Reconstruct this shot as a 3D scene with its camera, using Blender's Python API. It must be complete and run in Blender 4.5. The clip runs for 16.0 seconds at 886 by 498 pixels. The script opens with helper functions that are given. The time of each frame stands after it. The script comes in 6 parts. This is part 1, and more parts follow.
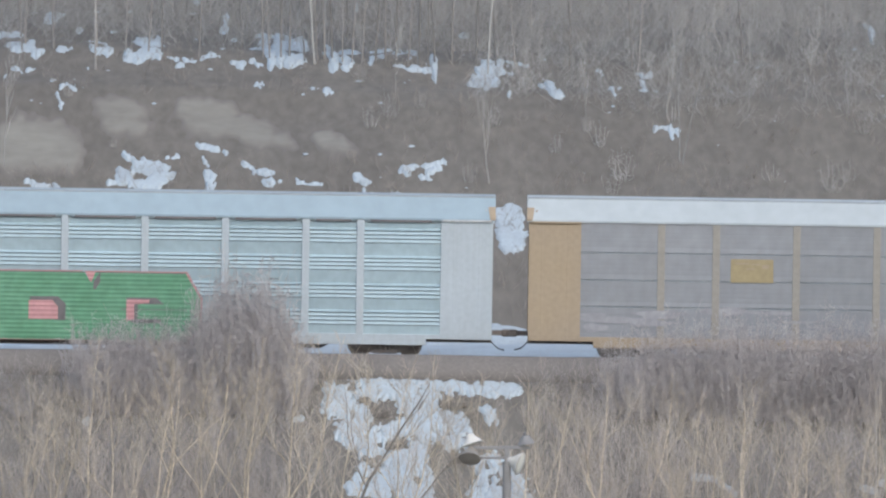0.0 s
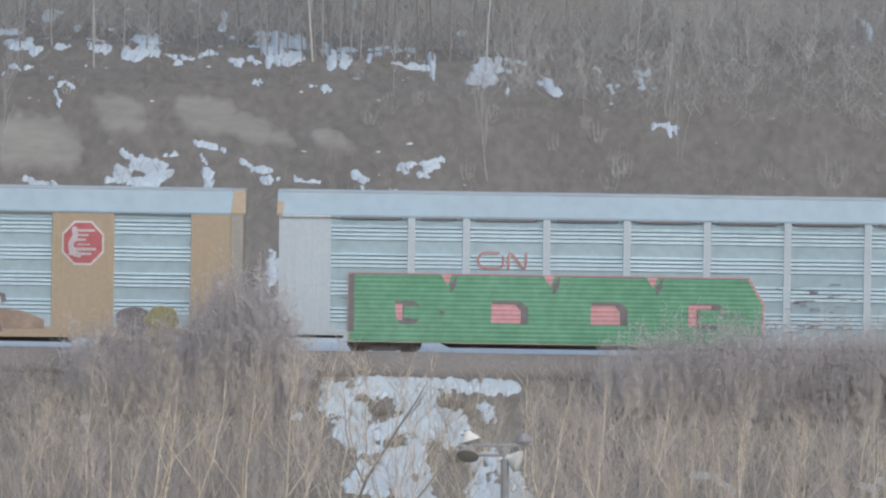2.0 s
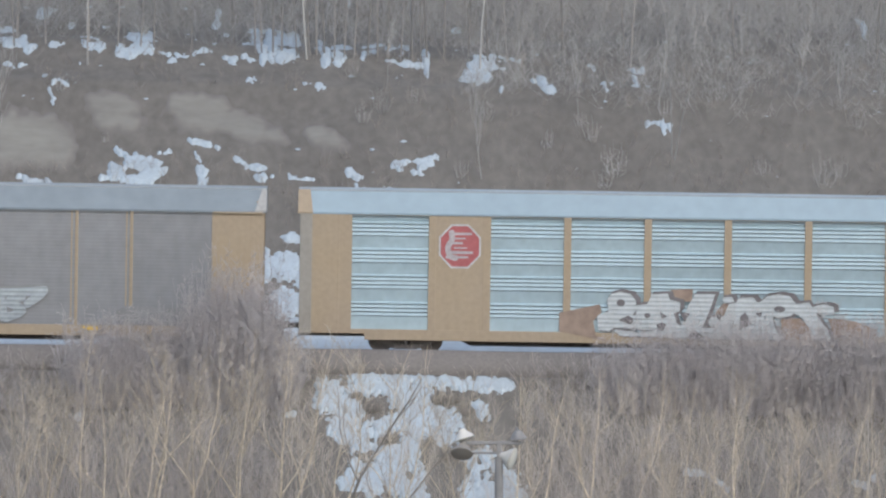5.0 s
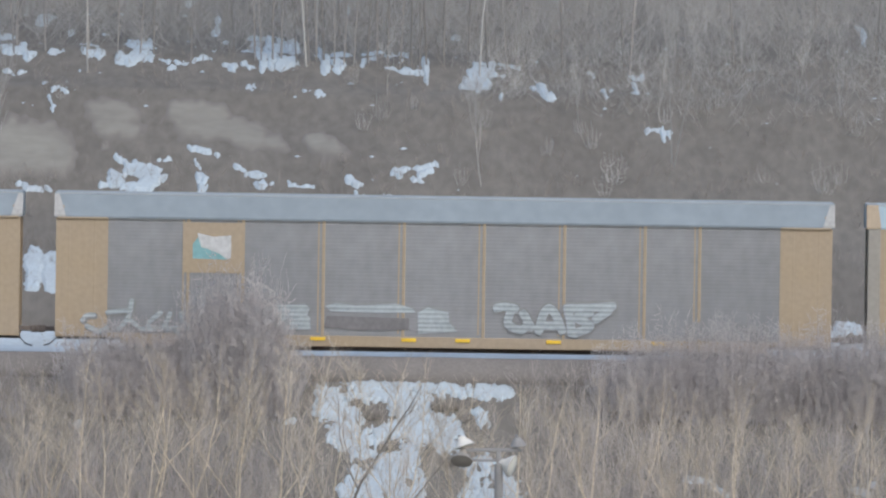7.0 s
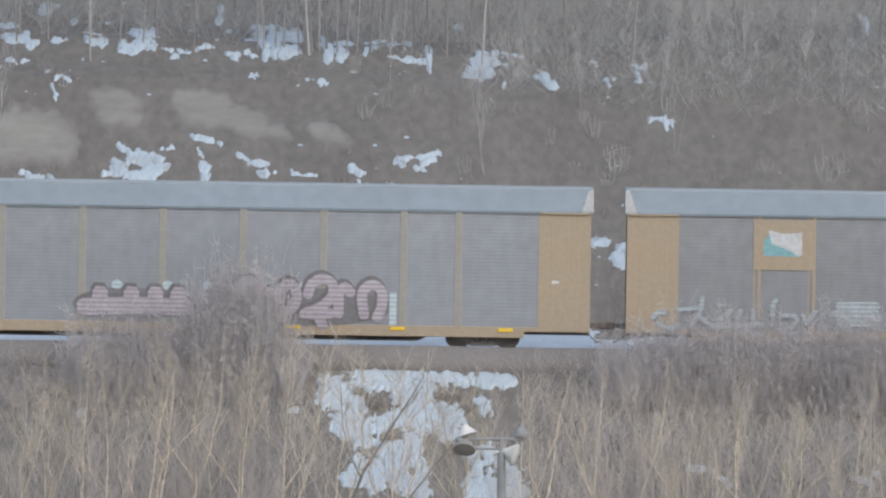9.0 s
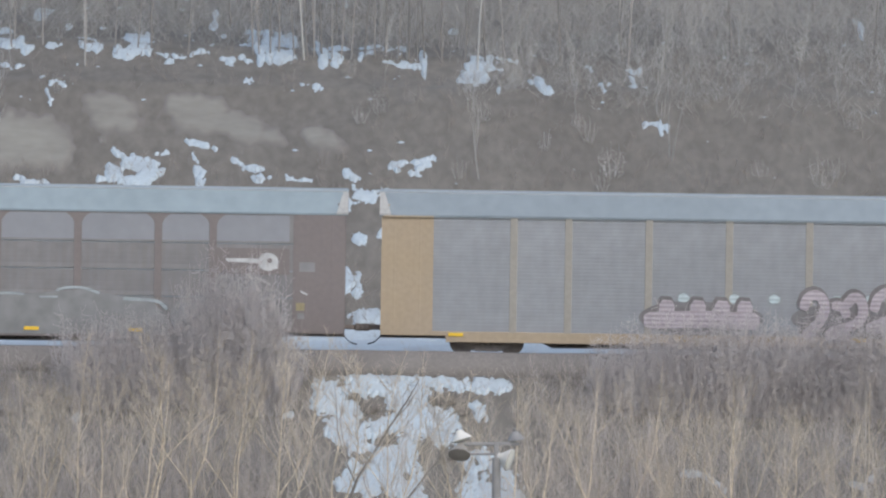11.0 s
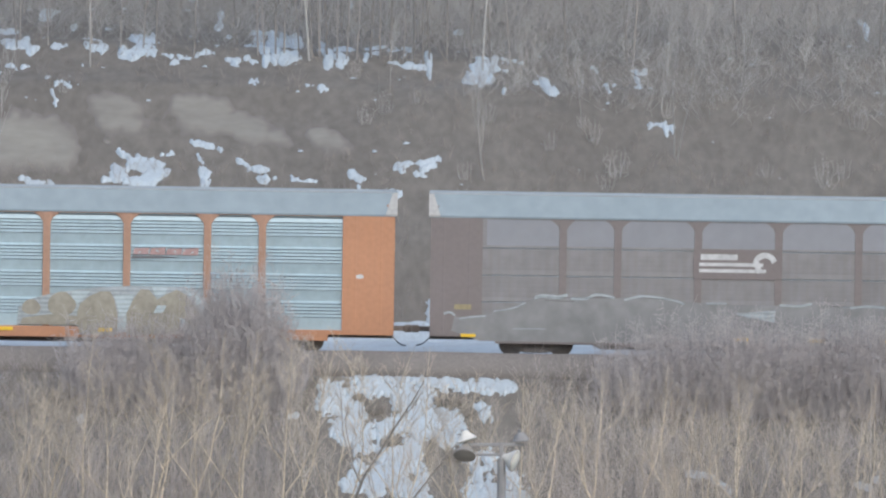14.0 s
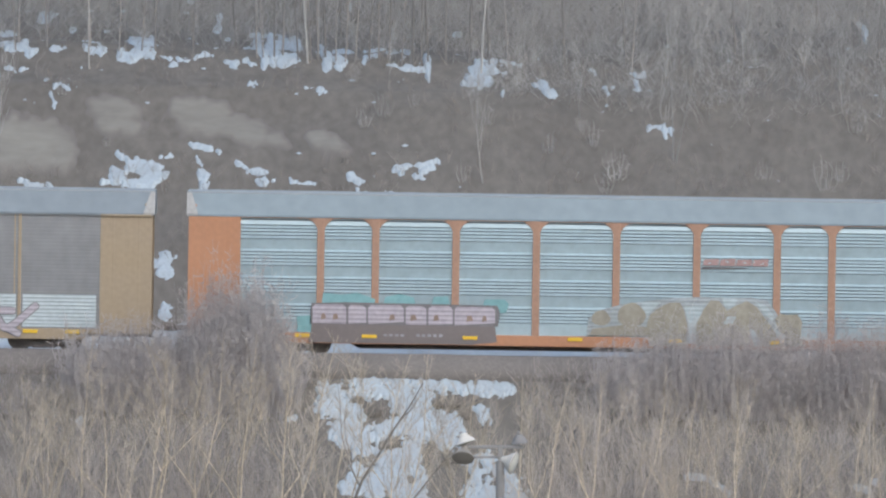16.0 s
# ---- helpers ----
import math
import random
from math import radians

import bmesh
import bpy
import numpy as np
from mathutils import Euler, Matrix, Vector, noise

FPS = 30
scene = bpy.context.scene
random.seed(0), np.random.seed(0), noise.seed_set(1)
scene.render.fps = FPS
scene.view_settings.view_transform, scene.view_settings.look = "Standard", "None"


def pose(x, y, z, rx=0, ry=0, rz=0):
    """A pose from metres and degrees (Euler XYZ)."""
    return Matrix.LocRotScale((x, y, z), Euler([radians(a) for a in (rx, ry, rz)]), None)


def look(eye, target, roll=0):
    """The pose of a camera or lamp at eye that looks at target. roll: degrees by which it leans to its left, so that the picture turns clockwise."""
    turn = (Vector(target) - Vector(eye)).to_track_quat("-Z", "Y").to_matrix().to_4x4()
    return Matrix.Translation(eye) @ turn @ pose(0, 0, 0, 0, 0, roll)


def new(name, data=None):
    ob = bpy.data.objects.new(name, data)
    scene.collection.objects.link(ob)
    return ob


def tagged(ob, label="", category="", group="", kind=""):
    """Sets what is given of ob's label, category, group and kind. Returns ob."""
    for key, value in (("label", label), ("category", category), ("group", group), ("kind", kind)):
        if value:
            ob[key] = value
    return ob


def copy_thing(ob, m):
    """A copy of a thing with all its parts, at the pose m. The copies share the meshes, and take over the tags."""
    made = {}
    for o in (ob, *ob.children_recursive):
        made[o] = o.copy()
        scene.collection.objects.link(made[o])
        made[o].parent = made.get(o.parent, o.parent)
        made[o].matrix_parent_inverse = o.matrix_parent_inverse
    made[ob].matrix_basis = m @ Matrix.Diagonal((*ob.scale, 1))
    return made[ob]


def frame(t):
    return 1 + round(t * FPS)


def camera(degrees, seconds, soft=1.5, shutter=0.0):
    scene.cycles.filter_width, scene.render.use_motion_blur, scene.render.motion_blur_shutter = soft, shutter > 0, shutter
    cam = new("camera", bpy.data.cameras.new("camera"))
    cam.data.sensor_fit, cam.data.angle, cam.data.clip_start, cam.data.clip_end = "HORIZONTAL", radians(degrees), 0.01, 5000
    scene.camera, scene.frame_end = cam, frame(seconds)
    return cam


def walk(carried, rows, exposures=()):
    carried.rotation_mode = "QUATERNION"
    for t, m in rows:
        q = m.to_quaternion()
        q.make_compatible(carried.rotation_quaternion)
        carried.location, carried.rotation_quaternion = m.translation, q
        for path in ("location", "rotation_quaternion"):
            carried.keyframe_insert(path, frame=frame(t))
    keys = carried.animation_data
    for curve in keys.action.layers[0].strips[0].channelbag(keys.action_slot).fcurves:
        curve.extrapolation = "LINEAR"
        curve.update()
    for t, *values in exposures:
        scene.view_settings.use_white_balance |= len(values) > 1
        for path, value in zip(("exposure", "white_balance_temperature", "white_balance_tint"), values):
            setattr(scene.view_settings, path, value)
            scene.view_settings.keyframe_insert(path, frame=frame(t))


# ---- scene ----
import collections

# The long lens stands 450 m from the track on the far valley side, on a swaying tripod.
cam = camera(3.9807, 16.0, soft=2.3)
walk(cam, [
    (0, pose(0, -450, 17, 88.3174, 0, 0.0000)),
    (0.5, pose(0, -450, 17, 88.3144, 0, 0.0125)),
    (1, pose(0, -450, 17, 88.3060, 0, 0.0027)),
    (1.5, pose(0, -450, 17, 88.3056, 0, -0.0038)),
    (2, pose(0, -450, 17, 88.3062, 0, -0.0086)),
    (2.5, pose(0, -450, 17, 88.2994, 0, -0.0052)),
    (3, pose(0, -450, 17, 88.2793, 0, -0.0183)),
    (3.5, pose(0, -450, 17, 88.2729, 0, -0.0281)),
    (4, pose(0, -450, 17, 88.2880, 0, -0.0269)),
    (4.5, pose(0, -450, 17, 88.2905, 0, -0.0340)),
    (7, pose(0, -450, 17, 88.3281, 0, -0.0367)),
    (7.5, pose(0, -450, 17, 88.3226, 0, -0.0045)),
    (8, pose(0, -450, 17, 88.3050, 0, -0.0088)),
    (8.5, pose(0, -450, 17, 88.2993, 0, -0.0233)),
    (9, pose(0, -450, 17, 88.2772, 0, -0.0238)),
    (11.5, pose(0, -450, 17, 88.3037, 0, -0.0496)),
    (12, pose(0, -450, 17, 88.3048, 0, -0.0401)),
    (12.5, pose(0, -450, 17, 88.3159, 0, -0.0400)),
    (13, pose(0, -450, 17, 88.3138, 0, -0.0374)),
    (13.5, pose(0, -450, 17, 88.3154, 0, -0.0420)),
    (14, pose(0, -450, 17, 88.3035, 0, -0.0238)),
    (14.5, pose(0, -450, 17, 88.3042, 0, -0.0239)),
    (15, pose(0, -450, 17, 88.3069, 0, -0.0247)),
    (15.5, pose(0, -450, 17, 88.2985, 0, -0.0232)),
    (16, pose(0, -450, 17, 88.3144, 0, -0.0294)),
], exposures=[(0, 0.44, 6250, 10), (0.5, 0.39, 6250, 10), (1, 0.34, 6250, 10), (4.5, 0.34, 6250, 10), (7, 0.37, 6250, 10), (9, 0.37, 6250, 10), (11.5, 0.38, 6250, 10), (12, 0.44, 6250, 10), (12.5, 0.46, 6250, 10), (15, 0.46, 6250, 10), (15.5, 0.45, 6250, 10), (16, 0.36, 6250, 10)])

# ---- light: a pale winter sky and a weak, wide, warm sun behind the camera ----
SUN_UP, SUN_SIDE = radians(40), radians(22)
world = bpy.data.worlds.new("winter_sky")
scene.world = world
world.use_nodes = True
wn = world.node_tree
sky = wn.nodes.new("ShaderNodeTexSky")
sky.sky_type = "NISHITA"
sky.sun_disc = False
sky.sun_elevation = SUN_UP
sky.sun_rotation = math.pi - SUN_SIDE
sky.air_density, sky.dust_density, sky.ozone_density = 1.0, 1.5, 0.3
wn.nodes["Background"].inputs[1].default_value = 0.15
wn.links.new(sky.outputs[0], wn.nodes["Background"].inputs[0])
sun_data = bpy.data.lights.new("sun", "SUN")
sun_data.energy, sun_data.angle, sun_data.color = 1.0, radians(40), (1.0, 0.95, 0.87)
sun = new("sun", sun_data)
sun.matrix_world = look((300 * math.sin(SUN_SIDE), -300 * math.cos(SUN_SIDE), 300 * math.tan(SUN_UP)), (0, 0, 0))

# ---- materials ----
MATS = {}


def mat(name, color, rough=0.8, metal=0.0, vary=0.25, grain=6.0, stain=0.6, bump=0.0, tint=None, per=0.0, ribs=0.0, streak=0.0, fade=None, squash=None):
    """A surface with grain and stains at two scales; tint is the colour of its stains, per varies it from piece to piece."""
    m = bpy.data.materials.new(name)
    m.use_nodes = True
    nt = m.node_tree
    bsdf = nt.nodes["Principled BSDF"]
    bsdf.inputs["Roughness"].default_value = rough
    bsdf.inputs["Metallic"].default_value = metal
    bsdf.inputs["Specular IOR Level"].default_value = 0.3
    co = nt.nodes.new("ShaderNodeTexCoord")
    place = co.outputs["Object"]
    if squash:
        along = nt.nodes.new("ShaderNodeMapping")
        along.inputs["Scale"].default_value = squash
        nt.links.new(place, along.inputs["Vector"])
        place = along.outputs[0]

    def field(scale, detail, stretch=None):
        n = nt.nodes.new("ShaderNodeTexNoise")
        n.inputs["Scale"].default_value = scale
        n.inputs["Detail"].default_value = detail
        if stretch:
            mp = nt.nodes.new("ShaderNodeMapping")
            mp.inputs["Scale"].default_value = stretch
            nt.links.new(place, mp.inputs["Vector"])
            nt.links.new(mp.outputs[0], n.inputs["Vector"])
        else:
            nt.links.new(place, n.inputs["Vector"])
        return n.outputs["Fac"]

    def ramp(fac, a, b):
        r = nt.nodes.new("ShaderNodeMapRange")
        r.inputs["From Min"].default_value, r.inputs["From Max"].default_value = 0.3, 0.7
        r.inputs["To Min"].default_value, r.inputs["To Max"].default_value = a, b
        nt.links.new(fac, r.inputs["Value"])
        return r.outputs[0]

    def mix(fac, a, b, kind="MIX"):
        x = nt.nodes.new("ShaderNodeMix")
        x.data_type, x.blend_type = "RGBA", kind
        for value, socket in ((fac, x.inputs[0]), (a, x.inputs[6]), (b, x.inputs[7])):
            if isinstance(value, (int, float)):
                socket.default_value = value
            elif isinstance(value, tuple):
                socket.default_value = (*value, 1)
            else:
                nt.links.new(value, socket)
        return x.outputs[2]

    fine = field(grain, 4)
    coarse = field(stain, 3)
    c = mix(ramp(coarse, 0.0, 1.0), color, tint or tuple(v * (1 - vary) for v in color))
    v = nt.nodes.new("ShaderNodeCombineColor")
    g = ramp(fine, 1 - vary * 0.6, 1 + vary * 0.6)
    for i in range(3):
        nt.links.new(g, v.inputs[i])
    c = mix(1.0, c, v.outputs[0], "MULTIPLY")
    if streak:
        s = ramp(field(1.0, 3, (7, 7, 0.35)), 0.0, streak)
        c = mix(s, c, (0.2, 0.17, 0.14))
    if per:
        info = nt.nodes.new("ShaderNodeObjectInfo")
        r = nt.nodes.new("ShaderNodeMapRange")
        r.inputs["To Min"].default_value, r.inputs["To Max"].default_value = 1 - per, 1 + per
        nt.links.new(info.outputs["Random"], r.inputs["Value"])
        cc = nt.nodes.new("ShaderNodeCombineColor")
        for i in range(3):
            nt.links.new(r.outputs[0], cc.inputs[i])
        c = mix(1.0, c, cc.outputs[0], "MULTIPLY")
    if fade:
        # thins out into the soil of the slope towards its rim
        cover = nt.nodes.new("ShaderNodeAttribute")
        cover.attribute_name = "cover"
        c = mix(cover.outputs["Fac"], fade, c)
    nt.links.new(c, bsdf.inputs["Base Color"])
    if bump or ribs:
        b = nt.nodes.new("ShaderNodeBump")
        b.inputs["Strength"].default_value = 0.6
        b.inputs["Distance"].default_value = bump or 0.02
        if ribs:
            w = nt.nodes.new("ShaderNodeTexWave")
            w.bands_direction = "Z"
            w.inputs["Scale"].default_value = ribs
            nt.links.new(place, w.inputs["Vector"])
            nt.links.new(w.outputs["Fac"], b.inputs["Height"])
        else:
            nt.links.new(fine, b.inputs["Height"])
        nt.links.new(b.outputs[0], bsdf.inputs["Normal"])
    MATS[name] = m
    return m


mat("dead_grass", (0.201, 0.181, 0.151), 0.95, vary=0.25, grain=2.6, stain=0.28, bump=0.01, tint=(0.17, 0.152, 0.127), squash=(1, 0.36, 0.2))
mat("snow", (0.5, 0.56, 0.578), 0.7, vary=0.14, grain=7, stain=0.8, bump=0.05, tint=(0.44, 0.48, 0.492))
mat("sand", (0.295, 0.274, 0.228), 0.95, fade=(0.19, 0.168, 0.145), vary=0.12, grain=1.5, stain=0.4, bump=0.01, tint=(0.23, 0.212, 0.18))
mat("ballast", (0.312, 0.294, 0.288), 0.95, vary=0.4, grain=18, stain=0.7, bump=0.05)
mat("shoulder_dirt", (0.225, 0.203, 0.183), 0.95, vary=0.2, grain=9, stain=0.5, bump=0.03)
mat("rail_steel", (0.31, 0.27, 0.24), 0.6, 0.4)
mat("sleeper_wood", (0.17, 0.14, 0.12), 0.9, per=0.2)
mat("bark_tan", (0.76, 0.64, 0.465), 0.9, vary=0.5, grain=9, stain=1.2, per=0.15, tint=(0.5, 0.42, 0.32))
mat("twig_tan", (0.58, 0.505, 0.405), 0.9, vary=0.2, per=0.15, tint=(0.45, 0.39, 0.32))
mat("twig_brush", (0.515, 0.475, 0.455), 0.95, vary=0.2, per=0.15)
mat("bark_birch", (0.37, 0.355, 0.33), 0.9, vary=0.2, grain=3, per=0.2)
mat("twig_grey", (0.53, 0.507, 0.472), 0.95, vary=0.2, per=0.2)
mat("twig_dead", (0.36, 0.32, 0.28), 0.95, vary=0.3, grain=0.5, stain=0.12, tint=(0.29, 0.26, 0.23))
mat("twig_under", (0.64, 0.57, 0.495), 0.95, vary=0.3, grain=0.5, stain=0.12, tint=(0.42, 0.365, 0.325))
# poplar bark in shade, the shade put into this darker colour
mat("bark_shaded", (0.4, 0.36, 0.31), 0.9, vary=0.35, grain=6, per=0.1)
mat("bark_pale", (0.62, 0.57, 0.5), 0.9, vary=0.35, grain=4, per=0.1)
mat("bark_dark", (0.27, 0.25, 0.232), 0.9, vary=0.2, grain=3, per=0.2)
mat("pole_paint", (0.30, 0.29, 0.28), 0.7, vary=0.15)
mat("lamp_housing", (0.74, 0.7, 0.62), 0.5, vary=0.1)
mat("lamp_dark", (0.34, 0.31, 0.27), 0.5, vary=0.1)
mat("lamp_lens", (0.85, 0.82, 0.72), 0.15, vary=0.05)

mat("white_paint", (0.45, 0.498, 0.522), 0.55, vary=0.08, stain=0.5, streak=0.1)
mat("silver_panel", (0.435, 0.542, 0.577), 0.45, 0.15, vary=0.12, grain=3, stain=0.4, per=0.04, streak=0.05)
mat("roof_dull", (0.262, 0.316, 0.342), 0.6, 0.1, vary=0.1, grain=2, stain=0.3)
mat("roof_silver", (0.3, 0.382, 0.43), 0.5, 0.1, vary=0.08, grain=2, stain=0.3)
mat("roof_white", (0.455, 0.5, 0.515), 0.6, vary=0.08, grain=2, stain=0.3)
mat("roof_grey", (0.24, 0.279, 0.305), 0.6, 0.1, vary=0.1, grain=2, stain=0.3)
mat("grey_panel", (0.268, 0.27, 0.274), 0.6, 0.1, vary=0.14, grain=2, stain=0.35, per=0.04, streak=0.07)
mat("blue_grey_panel", (0.291, 0.3, 0.313), 0.6, 0.1, vary=0.14, grain=2, stain=0.35, per=0.04, streak=0.07)
mat("mauve_panel", (0.252, 0.244, 0.245), 0.6, 0.1, vary=0.16, grain=2, stain=0.35, per=0.07, streak=0.25)
mat("perforation", (0.3, 0.34, 0.36), 0.8, vary=0.2)
mat("yellow_paint", (0.38, 0.298, 0.2), 0.6, vary=0.1, stain=0.4, tint=(0.375, 0.3, 0.216), streak=0.1)
mat("bright_yellow", (0.80, 0.52, 0.05), 0.5, vary=0.1)
mat("brown_paint", (0.212, 0.184, 0.176), 0.7, vary=0.08, stain=0.5, streak=0.08)
mat("orange_paint", (0.5, 0.25, 0.14), 0.6, vary=0.1, stain=0.4, streak=0.1)
mat("red_paint", (0.42, 0.13, 0.13), 0.6, vary=0.15)
mat("dull_red", (0.46, 0.25, 0.23), 0.6, vary=0.2, grain=9)
mat("teal_paint", (0.23, 0.42, 0.43), 0.6, vary=0.15)
mat("graffiti_green", (0.116, 0.28, 0.163), 0.6, vary=0.2, grain=3, stain=0.5, ribs=2.0, tint=(0.148, 0.305, 0.195))
mat("graffiti_pink", (0.56, 0.30, 0.30), 0.6, vary=0.15, ribs=2.0)
mat("graffiti_lilac", (0.405, 0.358, 0.378), 0.6, vary=0.18, ribs=2.0)
mat("graffiti_white", (0.5, 0.53, 0.53), 0.6, vary=0.15, ribs=2.0)
mat("graffiti_ice", (0.46, 0.53, 0.54), 0.6, vary=0.15, ribs=2.0)
mat("faded_ice", (0.385, 0.42, 0.43), 0.6, vary=0.2, ribs=2.0)
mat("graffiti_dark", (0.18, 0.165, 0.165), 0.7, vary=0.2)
mat("graffiti_rust", (0.335, 0.25, 0.195), 0.7, vary=0.3, grain=3)
mat("graffiti_beige", (0.365, 0.338, 0.272), 0.7, vary=0.25, grain=5)
mat("graffiti_olive", (0.31, 0.285, 0.15), 0.7, vary=0.35, grain=4)
mat("faded_pale", (0.36, 0.355, 0.37), 0.7, vary=0.25, grain=3)
mat("perforation_pale", (0.22, 0.25, 0.27), 0.8, vary=0.2)
mat("yellow_faded", (0.33, 0.307, 0.268), 0.7, vary=0.1, streak=0.1)
mat("emblem_gold", (0.375, 0.305, 0.175), 0.6, vary=0.15)
mat("upper_mauve", (0.275, 0.279, 0.296), 0.6, 0.1, vary=0.08, grain=2, stain=0.35)
mat("graffiti_shade", (0.21, 0.20, 0.20), 0.7, vary=0.2)
mat("graffiti_mist", (0.46, 0.415, 0.45), 0.6, vary=0.18, ribs=2.0)
mat("silver_board", (0.47, 0.53, 0.54), 0.5, 0.1, vary=0.12, ribs=2.4)
mat("faded_grey", (0.262, 0.26, 0.256), 0.7, vary=0.2, grain=2)
# gear and wheel colours are lifted to stand in for haze
mat("running_gear", (0.215, 0.188, 0.17), 0.8, vary=0.25)
mat("wheel_steel", (0.22, 0.19, 0.172), 0.6, 0.3)
mat("rubber", (0.09, 0.09, 0.09), 0.8)
mat("chalk", (0.44, 0.43, 0.41), 0.8, vary=0.2, grain=8)
# paler than the roofs: skylight on their top edge, put into the colour
mat("skylit_edge", (0.4, 0.435, 0.455), 0.5, 0.2, vary=0.1)
mat("orange_worn", (0.43, 0.26, 0.18), 0.65, vary=0.15, streak=0.15)
mat("faded_red", (0.47, 0.32, 0.3), 0.7, vary=0.3, grain=12)
mat("faded_yellow", (0.34, 0.29, 0.17), 0.7, vary=0.2)
mat("worn_white", (0.52, 0.47, 0.47), 0.7, vary=0.3, grain=9)
mat("plate_white", (0.58, 0.58, 0.57), 0.6)


# ---- mesh helpers ----
def part(name, bm, material, parent=None, label="", smooth=False):
    """Links a bmesh (or a mesh) as one object under a thing or a part."""
    if isinstance(bm, bmesh.types.BMesh):
        me = bpy.data.meshes.new(name)
        bmesh.ops.recalc_face_normals(bm, faces=bm.faces)
        bm.to_mesh(me)
        bm.free()
        for m in (material if isinstance(material, (list, tuple)) else [material]):
            me.materials.append(MATS[m])
        if smooth:
            for p in me.polygons:
                p.use_smooth = True
    else:
        me = bm
    ob = new(name, me)
    if parent:
        ob.parent = parent
    if label:
        tagged(ob, label=label)
    return ob


def box(bm, x0, x1, y0, y1, z0, z1, bevel=0.0):
    r = bmesh.ops.create_cube(bm, size=1.0)
    for v in r["verts"]:
        v.co = (x0 + (v.co.x + 0.5) * (x1 - x0), y0 + (v.co.y + 0.5) * (y1 - y0), z0 + (v.co.z + 0.5) * (z1 - z0))
    if bevel:
        es = list({e for v in r["verts"] for e in v.link_edges})
        bmesh.ops.bevel(bm, geom=es, offset=bevel, segments=1, affect="EDGES")
    return bm


def rod(bm, a, b, r0, r1=None, n=10):
    a, b = Vector(a), Vector(b)
    d = b - a
    q = d.to_track_quat("Z", "Y").to_matrix().to_4x4()
    bmesh.ops.create_cone(bm, cap_ends=True, segments=n, radius1=r0, radius2=r0 if r1 is None else r1, depth=d.length,
                          matrix=Matrix.Translation((a + b) / 2) @ q)
    return bm


def loft(bm, rings, closed=True, caps=True):
    """Faces between rings of points."""
    rows = [[bm.verts.new(p) for p in ring] for ring in rings]
    n = len(rows[0])
    for a, b in zip(rows, rows[1:]):
        for i in range(n if closed else n - 1):
            bm.faces.new((a[i], a[(i + 1) % n], b[(i + 1) % n], b[i]))
    if caps and closed:
        bm.faces.new(rows[0])
        bm.faces.new(rows[-1])
    return bm


def spline(pts, step=0.07):
    """A smooth line through a few points."""
    p = [np.array(q, float) for q in pts]
    if len(p) < 3:
        return p
    p = [2 * p[0] - p[1]] + p + [2 * p[-1] - p[-2]]
    out = []
    for a, b, c, d in zip(p, p[1:], p[2:], p[3:]):
        n = max(2, int(np.linalg.norm(c - b) / step))
        for k in range(n):
            t = k / n
            out.append(0.5 * (2 * b + (c - a) * t + (2 * a - 5 * b + 4 * c - d) * t * t + (3 * b - a - 3 * c + d) * t ** 3))
    out.append(p[-2])
    return out


def ribbon(bm, pts, width, y, ends=True):
    """A painted stroke of that width on a car's side at depth y; pts are (x, z)."""
    line = spline(pts)
    left, right = [], []
    for i, p in enumerate(line):
        d = line[min(i + 1, len(line) - 1)] - line[max(i - 1, 0)]
        d = d / (np.linalg.norm(d) + 1e-9)
        n = np.array((-d[1], d[0])) * width / 2
        left.append(p + n)
        right.append(p - n)
    if ends:
        for end, k in ((line[0], -1), (line[-1], 1)):
            d = (line[1] - line[0]) if k < 0 else (line[-1] - line[-2])
            d = d / (np.linalg.norm(d) + 1e-9)
            tip = end + d * k * width * 0.32
            n = np.array((-d[1], d[0])) * width * 0.3
            if k < 0:
                left.insert(0, tip + n), right.insert(0, tip - n)
            else:
                left.append(tip + n), right.append(tip - n)
    drop = 0.0008 / max(1, len(left) / 40)
    vl = [bm.verts.new((p[0], y - i * drop * 0.2, p[1])) for i, p in enumerate(left)]
    vr = [bm.verts.new((p[0], y - i * drop * 0.2, p[1])) for i, p in enumerate(right)]
    for i in range(len(vl) - 1):
        bm.faces.new((vl[i], vl[i + 1], vr[i + 1], vr[i]))
    return bm


def flat(bm, pts, y, thick=0.004):
    """A thin painted or riveted plate with the outline pts, (x, z), standing out to depth y."""
    f = bm.faces.new([bm.verts.new((x, y, z)) for x, z in pts])
    r = bmesh.ops.extrude_face_region(bm, geom=[f])
    for v in r["geom"]:
        if isinstance(v, bmesh.types.BMVert):
            v.co.y += thick
    return bm


def oval(cx, cz, rx, rz, n=20, wob=0.0, rng=None):
    """A round outline, uneven by wob."""
    a3, a5 = (rng.uniform(0, 6.28), rng.uniform(0, 6.28)) if rng else (0, 0)
    out = []
    for k in range(n):
        a = 2 * math.pi * k / n
        s = 1 + wob * (math.sin(3 * a + a3) + 0.6 * math.sin(5 * a + a5))
        out.append((cx + rx * s * math.cos(a), cz + rz * s * math.sin(a)))
    return out


